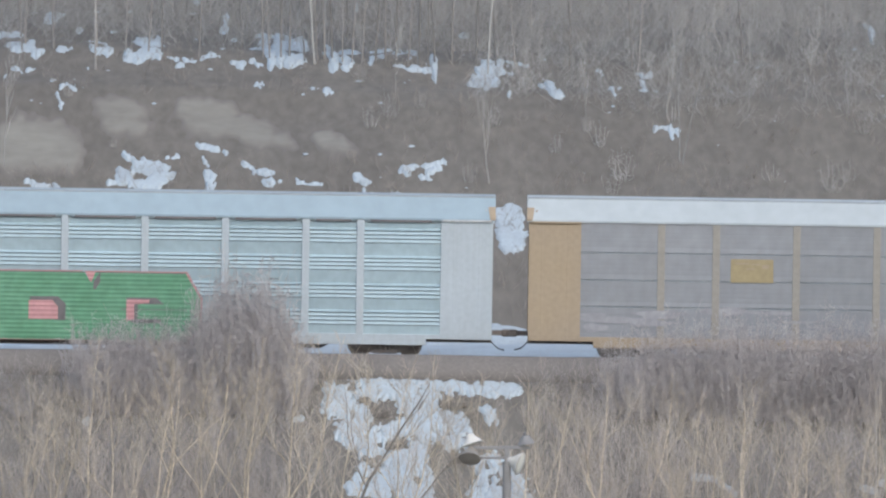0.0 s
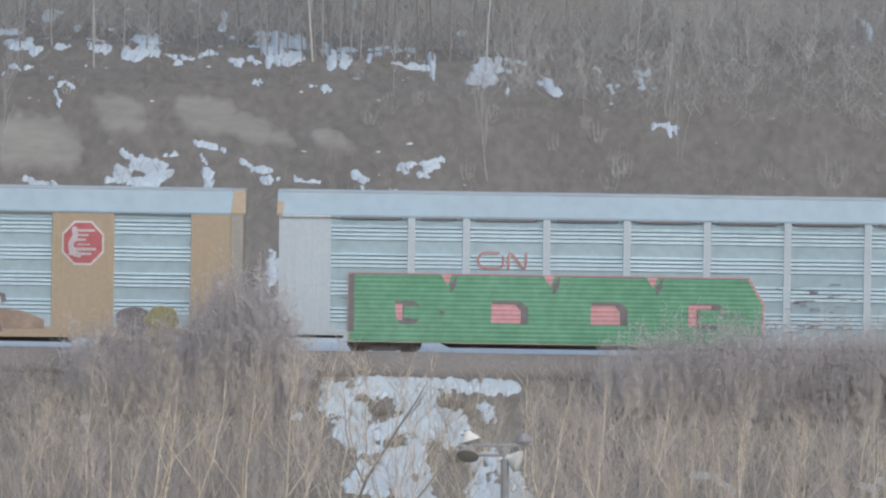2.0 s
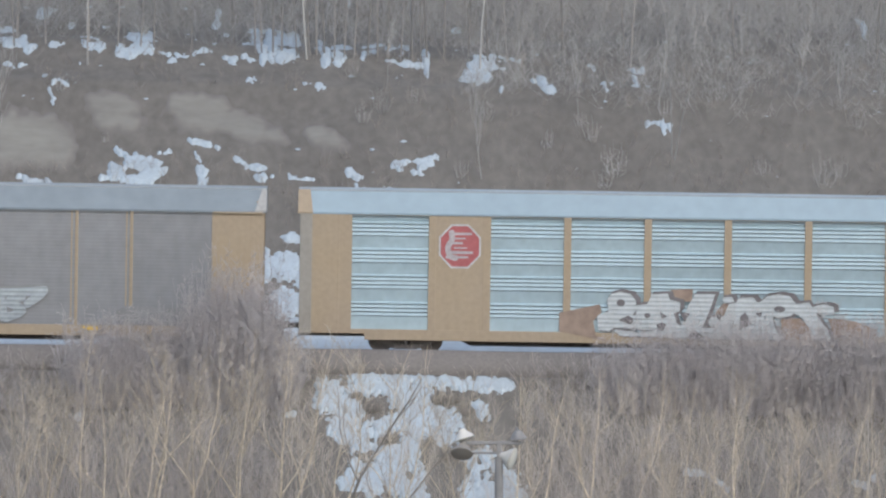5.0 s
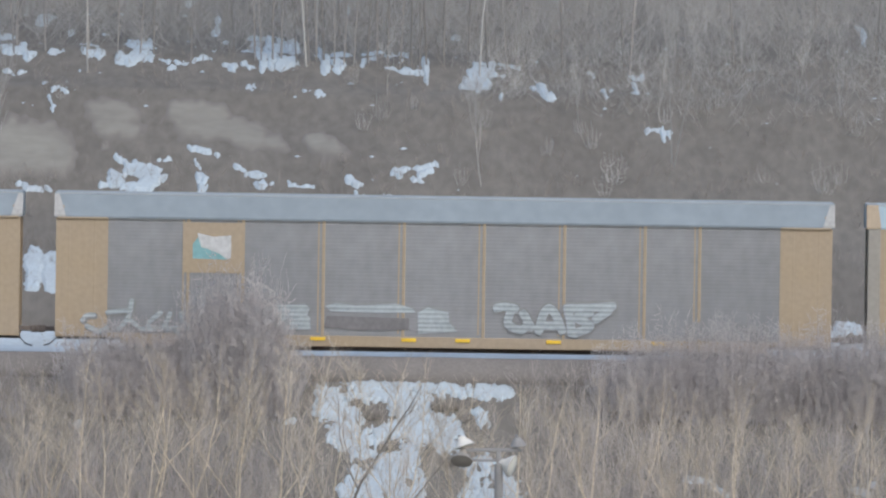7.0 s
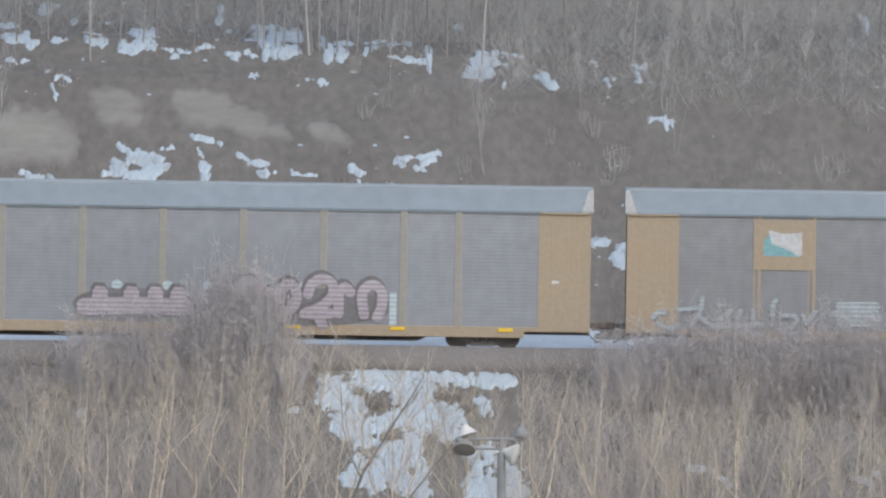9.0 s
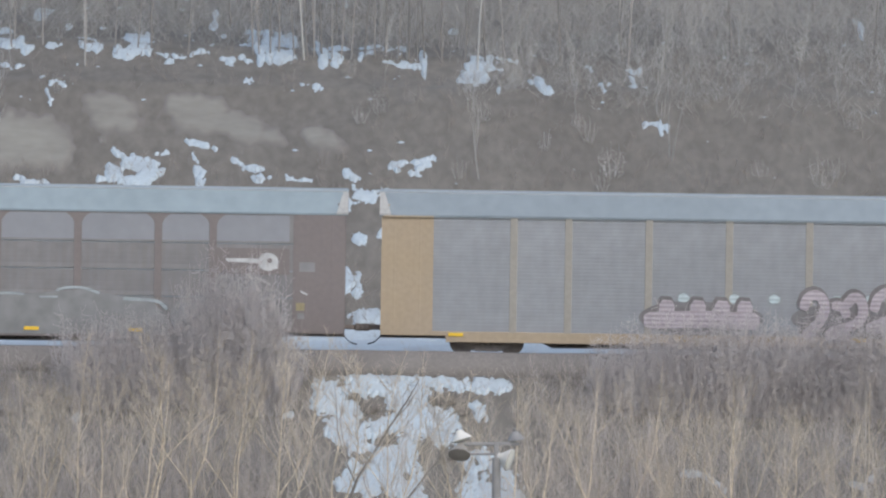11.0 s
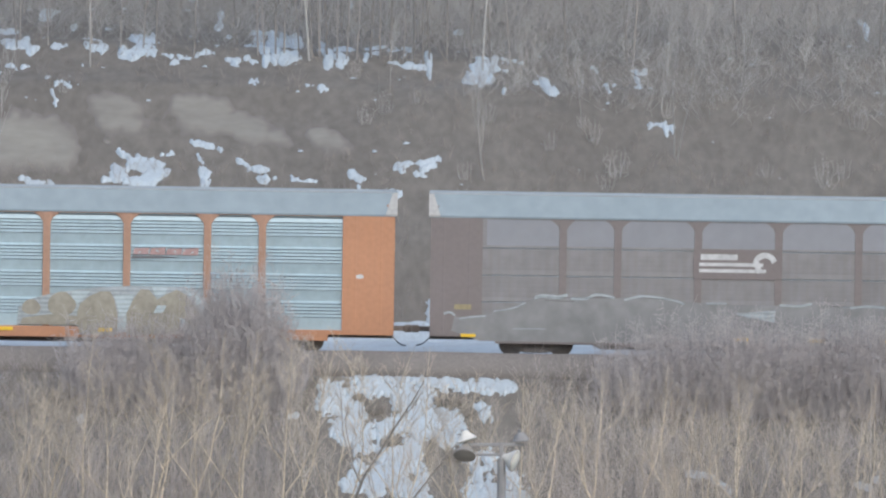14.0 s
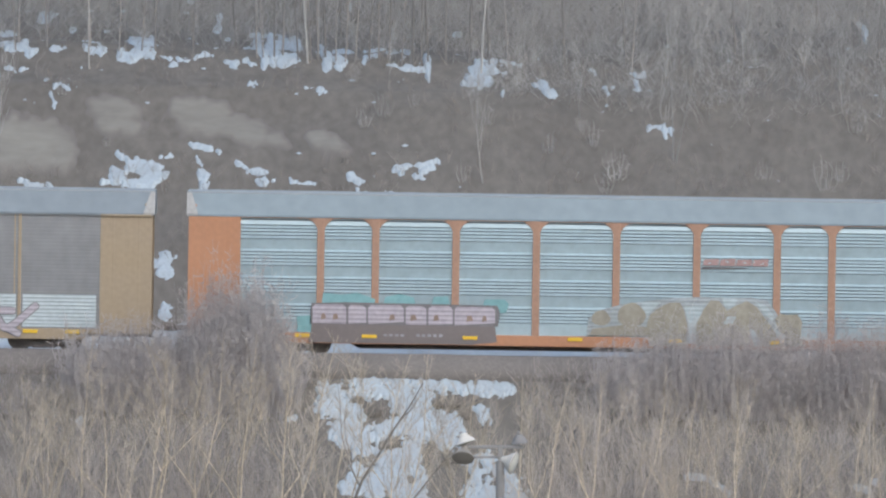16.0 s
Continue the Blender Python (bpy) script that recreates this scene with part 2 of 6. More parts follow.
def vnoise(x, y, seed=0):
    """Smooth value noise on arrays."""
    x, y = np.asarray(x, float), np.asarray(y, float)
    i, j = np.floor(x).astype(np.int64), np.floor(y).astype(np.int64)
    u, v = x - i, y - j
    u, v = u * u * (3 - 2 * u), v * v * (3 - 2 * v)

    def h(a, b):
        n = (a * 374761393 + b * 668265263 + seed * 974634777) & 0xFFFFFFFF
        n = ((n ^ (n >> 13)) * 1274126177) & 0xFFFFFFFF
        return ((n ^ (n >> 16)) & 0xFFFF) / 65535.0

    return (h(i, j) * (1 - u) + h(i + 1, j) * u) * (1 - v) + (h(i, j + 1) * (1 - u) + h(i + 1, j + 1) * u) * v


# ---- the lie of the land ----
GRADE = 0.0153
PROFILE_Y = (-2500, -600, -465, -440, -400, -330, -250, -60, -28, -20, -4.2, -2.7, -1.9, 1.9, 2.9, 4.5, 7, 12.5, 20, 30, 37.5, 45, 60, 80, 150, 400, 2500)
PROFILE_Z = (40, 18, 15.4, 15.2, 6, -7, -9, -9, -8.2, -6.4, -0.8, -0.62, -0.22, -0.22, -0.5, -0.5, -0.44, -0.28, 2.9, 6.2, 8.6, 9.8, 10.8, 12, 20, 75, 300)


def height(x, y):
    """The ground's height; the whole valley side falls along the track by its grade."""
    x, y = np.asarray(x, float), np.asarray(y, float)
    z = np.interp(y, PROFILE_Y, PROFILE_Z) - GRADE * np.clip(x, -300, 300)
    rough = np.clip((np.abs(y) - 4) / 10, 0, 1)
    z = z + rough * (0.35 * (vnoise(x / 5, y / 5, 3) - 0.5) + 0.7 * (vnoise(x / 14, y / 14, 4) - 0.5))
    return z


def sheet(name, xs, ys, zs, keep, material):
    """A mesh over a grid of x and y; zs and keep are arrays over it."""
    nx, ny = len(xs), len(ys)
    gx, gy = np.meshgrid(xs, ys)
    co = np.stack([gx.ravel(), gy.ravel(), zs.ravel()], 1)
    idx = np.arange(nx * ny).reshape(ny, nx)
    q = np.stack([idx[:-1, :-1], idx[:-1, 1:], idx[1:, 1:], idx[1:, :-1]], -1).reshape(-1, 4)
    if keep is not None:
        k = keep.ravel()[q].any(1)
        q = q[k]
        used = np.unique(q)
        back = np.zeros(nx * ny, int)
        back[used] = np.arange(len(used))
        co, q = co[used], back[q]
    me = bpy.data.meshes.new(name)
    me.from_pydata(co.tolist(), [], q.tolist())
    me.materials.append(MATS[material])
    for p in me.polygons:
        p.use_smooth = True
    return new(name, me)


gx = np.unique(np.concatenate([np.linspace(-2500, -300, 12), np.linspace(-300, -40, 18), np.arange(-40, 40.01, 1.0), np.linspace(40, 300, 18), np.linspace(300, 2500, 12)]))
gy = np.unique(np.concatenate([np.array(PROFILE_Y), np.linspace(-450, -40, 60), np.arange(-40, 48.01, 0.5), np.arange(48, 110.01, 1.0), np.linspace(110, 400, 40), np.linspace(400, 2500, 15)]))
GX, GY = np.meshgrid(gx, gy)
tagged(sheet("ground", gx, gy, height(GX, GY), None, "dead_grass"), "brown dead grass and brush on a winter valley side", "ground", kind="structure")


def drifts(name, strokes, stretch, material, label, holes=(), ragged=0.1, thick=0.1, seed=1, step=0.05, category="snow", soft=None, rim=0.1, fine=1.0, warp=1.0):
    """What lies on the ground in ragged patches: strokes and holes are (x, y, x, y, half width), drawn out up the slope by stretch."""
    x0 = min(min(s[0], s[2]) - s[4] for s in strokes) - 0.6
    x1 = max(max(s[0], s[2]) + s[4] for s in strokes) + 0.6
    y0 = min(min(s[1], s[3]) - s[4] * stretch for s in strokes) - 0.6 * stretch
    y1 = max(max(s[1], s[3]) + s[4] * stretch for s in strokes) + 0.6 * stretch
    xs, ys = np.arange(x0, x1, step), np.arange(y0, y1, step * stretch)
    X, Y = np.meshgrid(xs, ys)
    V = Y / stretch
    U = X + warp * 0.12 * (vnoise(X * 2.1, V * 2.1, seed + 5) - 0.5) + warp * 0.06 * (vnoise(X * 6, V * 6, seed + 6) - 0.5)
    W = V + warp * 0.10 * (vnoise(X * 2.3, V * 2.3, seed + 7) - 0.5) + warp * 0.05 * (vnoise(X * 6, V * 6, seed + 8) - 0.5)

    def inside(lines):
        f = np.full(X.shape, -9.0)
        for ax, ay, bx, by, w in lines:
            ay, by = ay / stretch, by / stretch
            dx, dy = bx - ax, by - ay
            k = np.clip(((U - ax) * dx + (W - ay) * dy) / (dx * dx + dy * dy + 1e-6), 0, 1)
            f = np.maximum(f, w - np.hypot(U - ax - k * dx, W - ay - k * dy))
        return f

    n = vnoise(X * 3.1 * fine, V * 3.1 * fine, seed) * 0.3 + vnoise(X * 7.3 * fine, V * 7.3 * fine, seed + 1) * 0.4 + vnoise(X * 15 * fine, V * 15 * fine, seed + 2) * 0.3 - 0.47
    f = inside(strokes) + n * 2 * ragged
    if holes:
        f = np.minimum(f, -inside(holes) + n * ragged)
    if soft:
        z = height(X, Y) + thick * np.clip(f / soft + 0.4, -0.2, 1)
        ob = sheet(name, xs, ys, z, f > -soft, material)
        used = np.array([v.co for v in ob.data.vertices])
        i = np.clip(np.rint((used[:, 1] - y0) / (step * stretch)).astype(int), 0, len(ys) - 1)
        j = np.clip(np.rint((used[:, 0] - x0) / step).astype(int), 0, len(xs) - 1)
        g = np.clip((f[i, j] + soft * 0.6) / (soft * 1.5), 0, 1)
        ob.data.attributes.new("cover", "FLOAT", "POINT").data.foreach_set("value", (g * g * (3 - 2 * g)).astype(np.float32))
    else:
        ob = sheet(name, xs, ys, height(X, Y) + thick * np.clip(f / rim, -0.6, 1), f > -0.05, material)
    return tagged(ob, label, category, kind="stuff")


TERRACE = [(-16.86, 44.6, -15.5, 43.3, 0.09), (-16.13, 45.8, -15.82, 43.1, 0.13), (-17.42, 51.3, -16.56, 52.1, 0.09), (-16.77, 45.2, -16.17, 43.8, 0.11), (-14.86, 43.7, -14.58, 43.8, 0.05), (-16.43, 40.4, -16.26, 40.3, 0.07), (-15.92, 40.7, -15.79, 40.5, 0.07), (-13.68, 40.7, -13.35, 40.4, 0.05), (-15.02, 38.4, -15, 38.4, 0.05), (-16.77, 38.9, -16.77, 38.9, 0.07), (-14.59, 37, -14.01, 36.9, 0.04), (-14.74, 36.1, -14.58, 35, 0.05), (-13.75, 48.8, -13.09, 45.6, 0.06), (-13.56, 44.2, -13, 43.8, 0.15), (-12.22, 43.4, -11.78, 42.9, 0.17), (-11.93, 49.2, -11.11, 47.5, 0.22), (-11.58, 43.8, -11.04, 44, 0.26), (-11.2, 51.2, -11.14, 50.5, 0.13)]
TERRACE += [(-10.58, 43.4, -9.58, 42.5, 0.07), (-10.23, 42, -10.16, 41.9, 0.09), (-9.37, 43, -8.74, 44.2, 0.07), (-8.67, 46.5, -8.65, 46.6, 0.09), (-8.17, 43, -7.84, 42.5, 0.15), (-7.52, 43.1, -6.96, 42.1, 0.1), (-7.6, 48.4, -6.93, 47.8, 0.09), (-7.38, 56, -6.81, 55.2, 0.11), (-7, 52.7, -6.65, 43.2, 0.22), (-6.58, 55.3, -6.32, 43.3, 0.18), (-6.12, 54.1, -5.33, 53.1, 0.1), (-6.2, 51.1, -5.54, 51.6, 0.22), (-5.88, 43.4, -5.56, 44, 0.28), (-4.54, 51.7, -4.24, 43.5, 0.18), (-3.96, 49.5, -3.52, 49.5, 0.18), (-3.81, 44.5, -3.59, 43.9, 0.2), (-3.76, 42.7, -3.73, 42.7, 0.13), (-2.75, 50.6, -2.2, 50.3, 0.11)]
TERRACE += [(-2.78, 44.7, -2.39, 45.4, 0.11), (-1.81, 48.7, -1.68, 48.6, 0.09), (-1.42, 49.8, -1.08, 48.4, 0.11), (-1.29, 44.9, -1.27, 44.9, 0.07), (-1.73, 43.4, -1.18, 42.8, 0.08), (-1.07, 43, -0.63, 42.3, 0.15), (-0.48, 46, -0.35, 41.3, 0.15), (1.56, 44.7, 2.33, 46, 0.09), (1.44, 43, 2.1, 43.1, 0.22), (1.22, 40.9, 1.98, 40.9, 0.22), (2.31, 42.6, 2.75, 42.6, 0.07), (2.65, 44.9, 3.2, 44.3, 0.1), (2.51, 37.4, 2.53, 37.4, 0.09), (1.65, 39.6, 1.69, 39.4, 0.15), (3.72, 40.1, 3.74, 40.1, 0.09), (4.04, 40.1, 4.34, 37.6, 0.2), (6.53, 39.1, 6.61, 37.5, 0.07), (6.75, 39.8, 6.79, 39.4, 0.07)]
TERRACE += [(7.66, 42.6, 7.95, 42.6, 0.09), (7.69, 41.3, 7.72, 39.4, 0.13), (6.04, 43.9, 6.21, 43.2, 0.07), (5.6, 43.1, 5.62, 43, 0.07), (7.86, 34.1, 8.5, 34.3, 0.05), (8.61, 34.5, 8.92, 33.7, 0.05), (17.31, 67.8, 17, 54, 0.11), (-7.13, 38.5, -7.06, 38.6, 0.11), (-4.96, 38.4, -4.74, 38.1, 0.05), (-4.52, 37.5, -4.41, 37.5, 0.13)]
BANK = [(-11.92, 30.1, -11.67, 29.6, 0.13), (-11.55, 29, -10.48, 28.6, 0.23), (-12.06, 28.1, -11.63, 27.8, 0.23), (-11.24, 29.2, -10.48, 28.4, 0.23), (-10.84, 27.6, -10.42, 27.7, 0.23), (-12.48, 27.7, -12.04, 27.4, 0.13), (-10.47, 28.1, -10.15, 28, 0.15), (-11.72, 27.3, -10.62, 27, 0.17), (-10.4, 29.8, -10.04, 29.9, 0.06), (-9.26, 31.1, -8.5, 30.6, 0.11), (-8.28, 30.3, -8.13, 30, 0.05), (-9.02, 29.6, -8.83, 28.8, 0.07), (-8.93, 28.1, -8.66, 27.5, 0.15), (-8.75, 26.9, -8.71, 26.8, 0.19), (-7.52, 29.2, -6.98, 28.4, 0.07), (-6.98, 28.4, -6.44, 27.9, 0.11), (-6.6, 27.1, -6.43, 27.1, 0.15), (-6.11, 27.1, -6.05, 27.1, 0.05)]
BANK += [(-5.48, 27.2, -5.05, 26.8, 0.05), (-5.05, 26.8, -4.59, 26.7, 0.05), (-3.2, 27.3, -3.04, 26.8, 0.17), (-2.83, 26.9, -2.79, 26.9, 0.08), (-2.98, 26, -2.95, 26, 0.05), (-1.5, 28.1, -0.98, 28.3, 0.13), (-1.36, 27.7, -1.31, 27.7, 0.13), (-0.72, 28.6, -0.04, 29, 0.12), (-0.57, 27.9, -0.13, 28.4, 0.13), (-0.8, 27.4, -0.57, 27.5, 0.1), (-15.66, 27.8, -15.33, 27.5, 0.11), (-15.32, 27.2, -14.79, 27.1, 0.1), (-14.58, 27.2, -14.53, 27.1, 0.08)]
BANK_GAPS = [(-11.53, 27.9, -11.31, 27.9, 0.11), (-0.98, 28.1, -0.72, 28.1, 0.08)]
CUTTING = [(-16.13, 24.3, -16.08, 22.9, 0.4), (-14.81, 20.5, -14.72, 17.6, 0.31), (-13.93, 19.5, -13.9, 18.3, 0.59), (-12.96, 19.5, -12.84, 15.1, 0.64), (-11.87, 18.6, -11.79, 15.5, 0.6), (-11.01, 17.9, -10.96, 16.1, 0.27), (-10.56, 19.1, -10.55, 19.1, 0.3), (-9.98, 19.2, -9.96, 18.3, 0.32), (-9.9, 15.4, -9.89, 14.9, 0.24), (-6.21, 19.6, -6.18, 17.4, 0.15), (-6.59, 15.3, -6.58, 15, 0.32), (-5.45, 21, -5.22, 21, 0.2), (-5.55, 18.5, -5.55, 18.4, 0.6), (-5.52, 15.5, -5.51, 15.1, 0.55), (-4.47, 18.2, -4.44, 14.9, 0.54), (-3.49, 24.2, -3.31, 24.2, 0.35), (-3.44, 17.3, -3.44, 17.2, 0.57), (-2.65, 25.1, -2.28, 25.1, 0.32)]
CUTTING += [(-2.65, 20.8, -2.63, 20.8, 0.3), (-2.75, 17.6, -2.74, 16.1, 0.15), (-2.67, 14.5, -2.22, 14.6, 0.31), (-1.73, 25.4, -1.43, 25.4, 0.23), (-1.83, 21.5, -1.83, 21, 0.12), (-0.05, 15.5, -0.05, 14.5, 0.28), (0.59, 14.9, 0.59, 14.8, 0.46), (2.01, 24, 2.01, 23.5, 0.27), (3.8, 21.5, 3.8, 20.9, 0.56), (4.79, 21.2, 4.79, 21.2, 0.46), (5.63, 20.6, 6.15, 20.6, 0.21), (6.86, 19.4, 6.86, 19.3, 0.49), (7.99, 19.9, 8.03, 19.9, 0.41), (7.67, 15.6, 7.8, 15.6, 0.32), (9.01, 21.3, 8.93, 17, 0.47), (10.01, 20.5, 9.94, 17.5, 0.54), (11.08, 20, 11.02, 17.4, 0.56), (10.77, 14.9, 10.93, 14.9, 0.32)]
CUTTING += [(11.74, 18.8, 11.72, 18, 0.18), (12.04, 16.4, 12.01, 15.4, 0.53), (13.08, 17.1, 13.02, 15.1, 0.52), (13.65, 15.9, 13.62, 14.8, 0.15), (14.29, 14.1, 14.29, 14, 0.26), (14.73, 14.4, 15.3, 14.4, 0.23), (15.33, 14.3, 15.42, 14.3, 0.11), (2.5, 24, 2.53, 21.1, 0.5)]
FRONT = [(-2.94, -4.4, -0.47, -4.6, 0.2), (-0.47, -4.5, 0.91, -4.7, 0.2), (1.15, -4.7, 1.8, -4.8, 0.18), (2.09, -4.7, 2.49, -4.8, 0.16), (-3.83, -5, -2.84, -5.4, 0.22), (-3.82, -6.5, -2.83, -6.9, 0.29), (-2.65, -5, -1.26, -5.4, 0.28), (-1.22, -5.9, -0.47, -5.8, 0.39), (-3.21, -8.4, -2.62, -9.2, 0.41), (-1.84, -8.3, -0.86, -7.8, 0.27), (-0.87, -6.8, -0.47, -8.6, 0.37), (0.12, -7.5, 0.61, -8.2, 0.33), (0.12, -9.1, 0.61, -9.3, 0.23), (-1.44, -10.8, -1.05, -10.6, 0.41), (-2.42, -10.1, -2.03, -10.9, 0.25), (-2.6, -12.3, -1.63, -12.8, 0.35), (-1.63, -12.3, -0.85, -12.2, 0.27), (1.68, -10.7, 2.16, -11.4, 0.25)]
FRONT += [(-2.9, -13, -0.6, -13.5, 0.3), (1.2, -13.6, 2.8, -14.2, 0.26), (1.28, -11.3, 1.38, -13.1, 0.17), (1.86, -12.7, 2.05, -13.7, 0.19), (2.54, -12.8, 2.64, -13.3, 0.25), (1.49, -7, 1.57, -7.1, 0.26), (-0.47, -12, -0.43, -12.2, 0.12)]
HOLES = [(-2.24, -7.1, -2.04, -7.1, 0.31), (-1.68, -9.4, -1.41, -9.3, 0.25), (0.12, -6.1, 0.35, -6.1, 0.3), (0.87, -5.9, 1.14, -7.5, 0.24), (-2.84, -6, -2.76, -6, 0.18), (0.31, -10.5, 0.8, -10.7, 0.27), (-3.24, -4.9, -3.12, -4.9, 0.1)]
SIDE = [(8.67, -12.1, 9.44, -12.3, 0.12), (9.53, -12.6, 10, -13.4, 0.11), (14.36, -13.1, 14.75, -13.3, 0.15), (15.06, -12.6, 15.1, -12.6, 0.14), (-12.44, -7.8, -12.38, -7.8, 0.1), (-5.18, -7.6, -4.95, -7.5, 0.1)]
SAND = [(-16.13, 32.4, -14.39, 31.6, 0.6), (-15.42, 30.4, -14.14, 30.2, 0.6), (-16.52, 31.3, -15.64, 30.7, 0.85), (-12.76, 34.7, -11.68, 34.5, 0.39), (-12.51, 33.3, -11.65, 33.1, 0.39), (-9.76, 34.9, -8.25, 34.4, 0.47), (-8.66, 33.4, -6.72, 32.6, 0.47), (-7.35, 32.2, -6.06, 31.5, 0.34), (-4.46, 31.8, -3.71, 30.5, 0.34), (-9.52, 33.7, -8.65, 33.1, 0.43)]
# twigs and dead grass break up the lower snow
pits = random.Random(18)
for k in range(26):
    x, y = pits.uniform(-3.6, 2.6), pits.uniform(-14.2, -9.2)
    HOLES.append((x, y, x + pits.uniform(-0.3, 0.3), y + pits.uniform(-0.4, 0.4), pits.uniform(0.02, 0.13)))
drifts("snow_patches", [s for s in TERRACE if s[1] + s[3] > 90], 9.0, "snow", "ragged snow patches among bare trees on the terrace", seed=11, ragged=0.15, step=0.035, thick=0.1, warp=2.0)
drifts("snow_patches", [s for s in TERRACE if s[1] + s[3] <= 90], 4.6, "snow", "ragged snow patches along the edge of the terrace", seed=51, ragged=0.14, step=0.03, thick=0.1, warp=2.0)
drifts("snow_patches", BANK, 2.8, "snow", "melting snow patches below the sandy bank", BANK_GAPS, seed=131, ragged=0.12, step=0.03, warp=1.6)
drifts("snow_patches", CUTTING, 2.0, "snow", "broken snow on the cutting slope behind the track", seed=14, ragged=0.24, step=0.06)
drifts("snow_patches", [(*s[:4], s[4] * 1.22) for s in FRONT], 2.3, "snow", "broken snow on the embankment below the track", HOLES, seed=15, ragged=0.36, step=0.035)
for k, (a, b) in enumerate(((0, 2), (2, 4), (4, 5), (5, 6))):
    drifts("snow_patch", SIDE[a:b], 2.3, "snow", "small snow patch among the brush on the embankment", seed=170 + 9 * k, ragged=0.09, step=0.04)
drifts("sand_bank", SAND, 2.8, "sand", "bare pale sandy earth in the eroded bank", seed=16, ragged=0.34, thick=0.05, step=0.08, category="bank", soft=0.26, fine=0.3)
xs, ys = np.arange(-24, 24, 0.12), np.arange(6.0, 16.0, 0.16)
X, Y = np.meshgrid(xs, ys)
f = 1 - ((Y - 10.9) / 3.2) ** 2 + (vnoise(X * 0.8, Y * 0.8, 21) - 0.5) * 0.9 + (vnoise(X * 2.7, Y * 1.6, 25) - 0.5) * 0.5 - 0.9 * np.exp(-((X - 7.0) / 1.7) ** 2) * (Y > 11)
tagged(sheet("snow_strip", xs, ys, height(X, Y) + 0.2 * np.clip(f, -0.5, 0.6), f > -0.2, "snow"), "strip of old snow along the ditch behind the track", "snow", kind="stuff")
xs, ys = np.arange(-22, 22, 0.12), np.arange(51, 100, 0.5)
X, Y = np.meshgrid(xs, ys)
f = vnoise(X * 0.8, Y * 0.1, 22) * 0.5 + vnoise(X * 2.3, Y * 0.3, 23) * 0.5 - 0.85 - 0.014 * np.maximum(X, -9) - 0.05 * (X < -12) + 0.05 * np.clip((Y - 62) / 20, -1, 1)
tagged(sheet("woodland_snow", xs, ys, height(X, Y) + 0.3 * np.clip(f, -0.3, 0.4), f > -0.05, "snow"), "broken old snow under the bare hillside woods", "snow", kind="stuff")
fleck_x, fleck_y = np.random.uniform(-19, 19, 90), np.random.uniform(13, 52, 90)
co, faces = [], []
for x, y, a in zip(fleck_x, fleck_y, np.random.uniform(0.03, 0.14, 90)):
    n = len(co)
    z = float(height(x, y))
    for k in range(6):
        co.append((x + a * math.cos(k * 1.047) * random.uniform(0.5, 1.3), y + a * 1.6 * math.sin(k * 1.047) * random.uniform(0.5, 1.3), float(height(x, y + a * math.sin(k * 1.047))) + 0.02))
    co.append((x, y, z + a * 0.6))
    faces += [(n + k, n + (k + 1) % 6, n + 6) for k in range(6)]
me = bpy.data.meshes.new("snow_flecks")
me.from_pydata(co, [], faces)
me.materials.append(MATS["snow"])
tagged(new("snow_flecks", me), "scattered small crumbs of snow on the hillside", "snow", kind="stuff")

# ---- track ----
TILT = math.degrees(math.atan(GRADE))
track = new("railway_track")
track.matrix_world = pose(0, 0, 0, 0, TILT, 0)
tagged(track, "single railway track with rusty rails on a ballast bed", "railway track", kind="structure")
bm = bmesh.new()
loft(bm, [[(x, -2.6, -0.62), (x, -1.75, -0.2), (x, 1.75, -0.2), (x, 2.6, -0.62)] for x in (-250, 250)])
part("ballast_bed", bm, "ballast", track)
# a low windrow of gravel along the near edge hides the rails' foot
bm = bmesh.new()
rings = []
for x in [-250, -120] + [k * 0.8 - 40 for k in range(101)] + [120, 250]:
    n = float(vnoise(x * 0.6, 0.5, 51)) * 0.6 + float(vnoise(x * 2.3, 0.5, 52)) * 0.4 - 0.5
    rings.append([(x, -3.75 - 0.2 * n, -0.85), (x, -3.4 + 0.1 * n, -0.3), (x, -3.05, 0.13 + 0.09 * n), (x, -2.8, 0.14 + 0.07 * n), (x, -2.45, -0.3), (x, -2.45, -0.9)])
loft(bm, rings)
part("gravel_windrow", bm, "shoulder_dirt", track, "low windrow of grey gravel and dirt", smooth=True)
RAIL = [(-0.07, -0.16), (0.07, -0.16), (0.07, -0.145), (0.012, -0.13), (0.012, -0.045), (0.036, -0.035), (0.036, -0.004), (0.028, 0), (-0.028, 0), (-0.036, -0.004), (-0.036, -0.035), (-0.012, -0.045), (-0.012, -0.13), (-0.07, -0.145)]
for y in (-0.755, 0.755):
    bm = bmesh.new()
    loft(bm, [[(x, y + a, b) for a, b in RAIL] for x in (-250, 250)])
    part("rail", bm, "rail_steel", track)
bm = box(bmesh.new(), -0.11, 0.11, -1.3, 1.3, -0.33, -0.165, 0.012)
sleeper = part("sleeper", bm, "sleeper_wood", track)
for k in range(-35, 36):
    if k:
        part("sleeper", sleeper.data, None, track).location.x = k * 0.52

# ---- the train: autorack freight cars, in a car's own space x runs forward, z up from the rail ----
POSTS = (-9.0, -7.07, -4.24, -1.41, 1.41, 4.24, 7.07, 9.0)
BAYS = list(zip((-11.83,) + POSTS, POSTS + (11.83,)))
HALF, SIDE, EAVE, ROOF = 13.66, 1.5, 4.86, 5.70
NEAR = -SIDE - 0.03
PITCH = 28.59


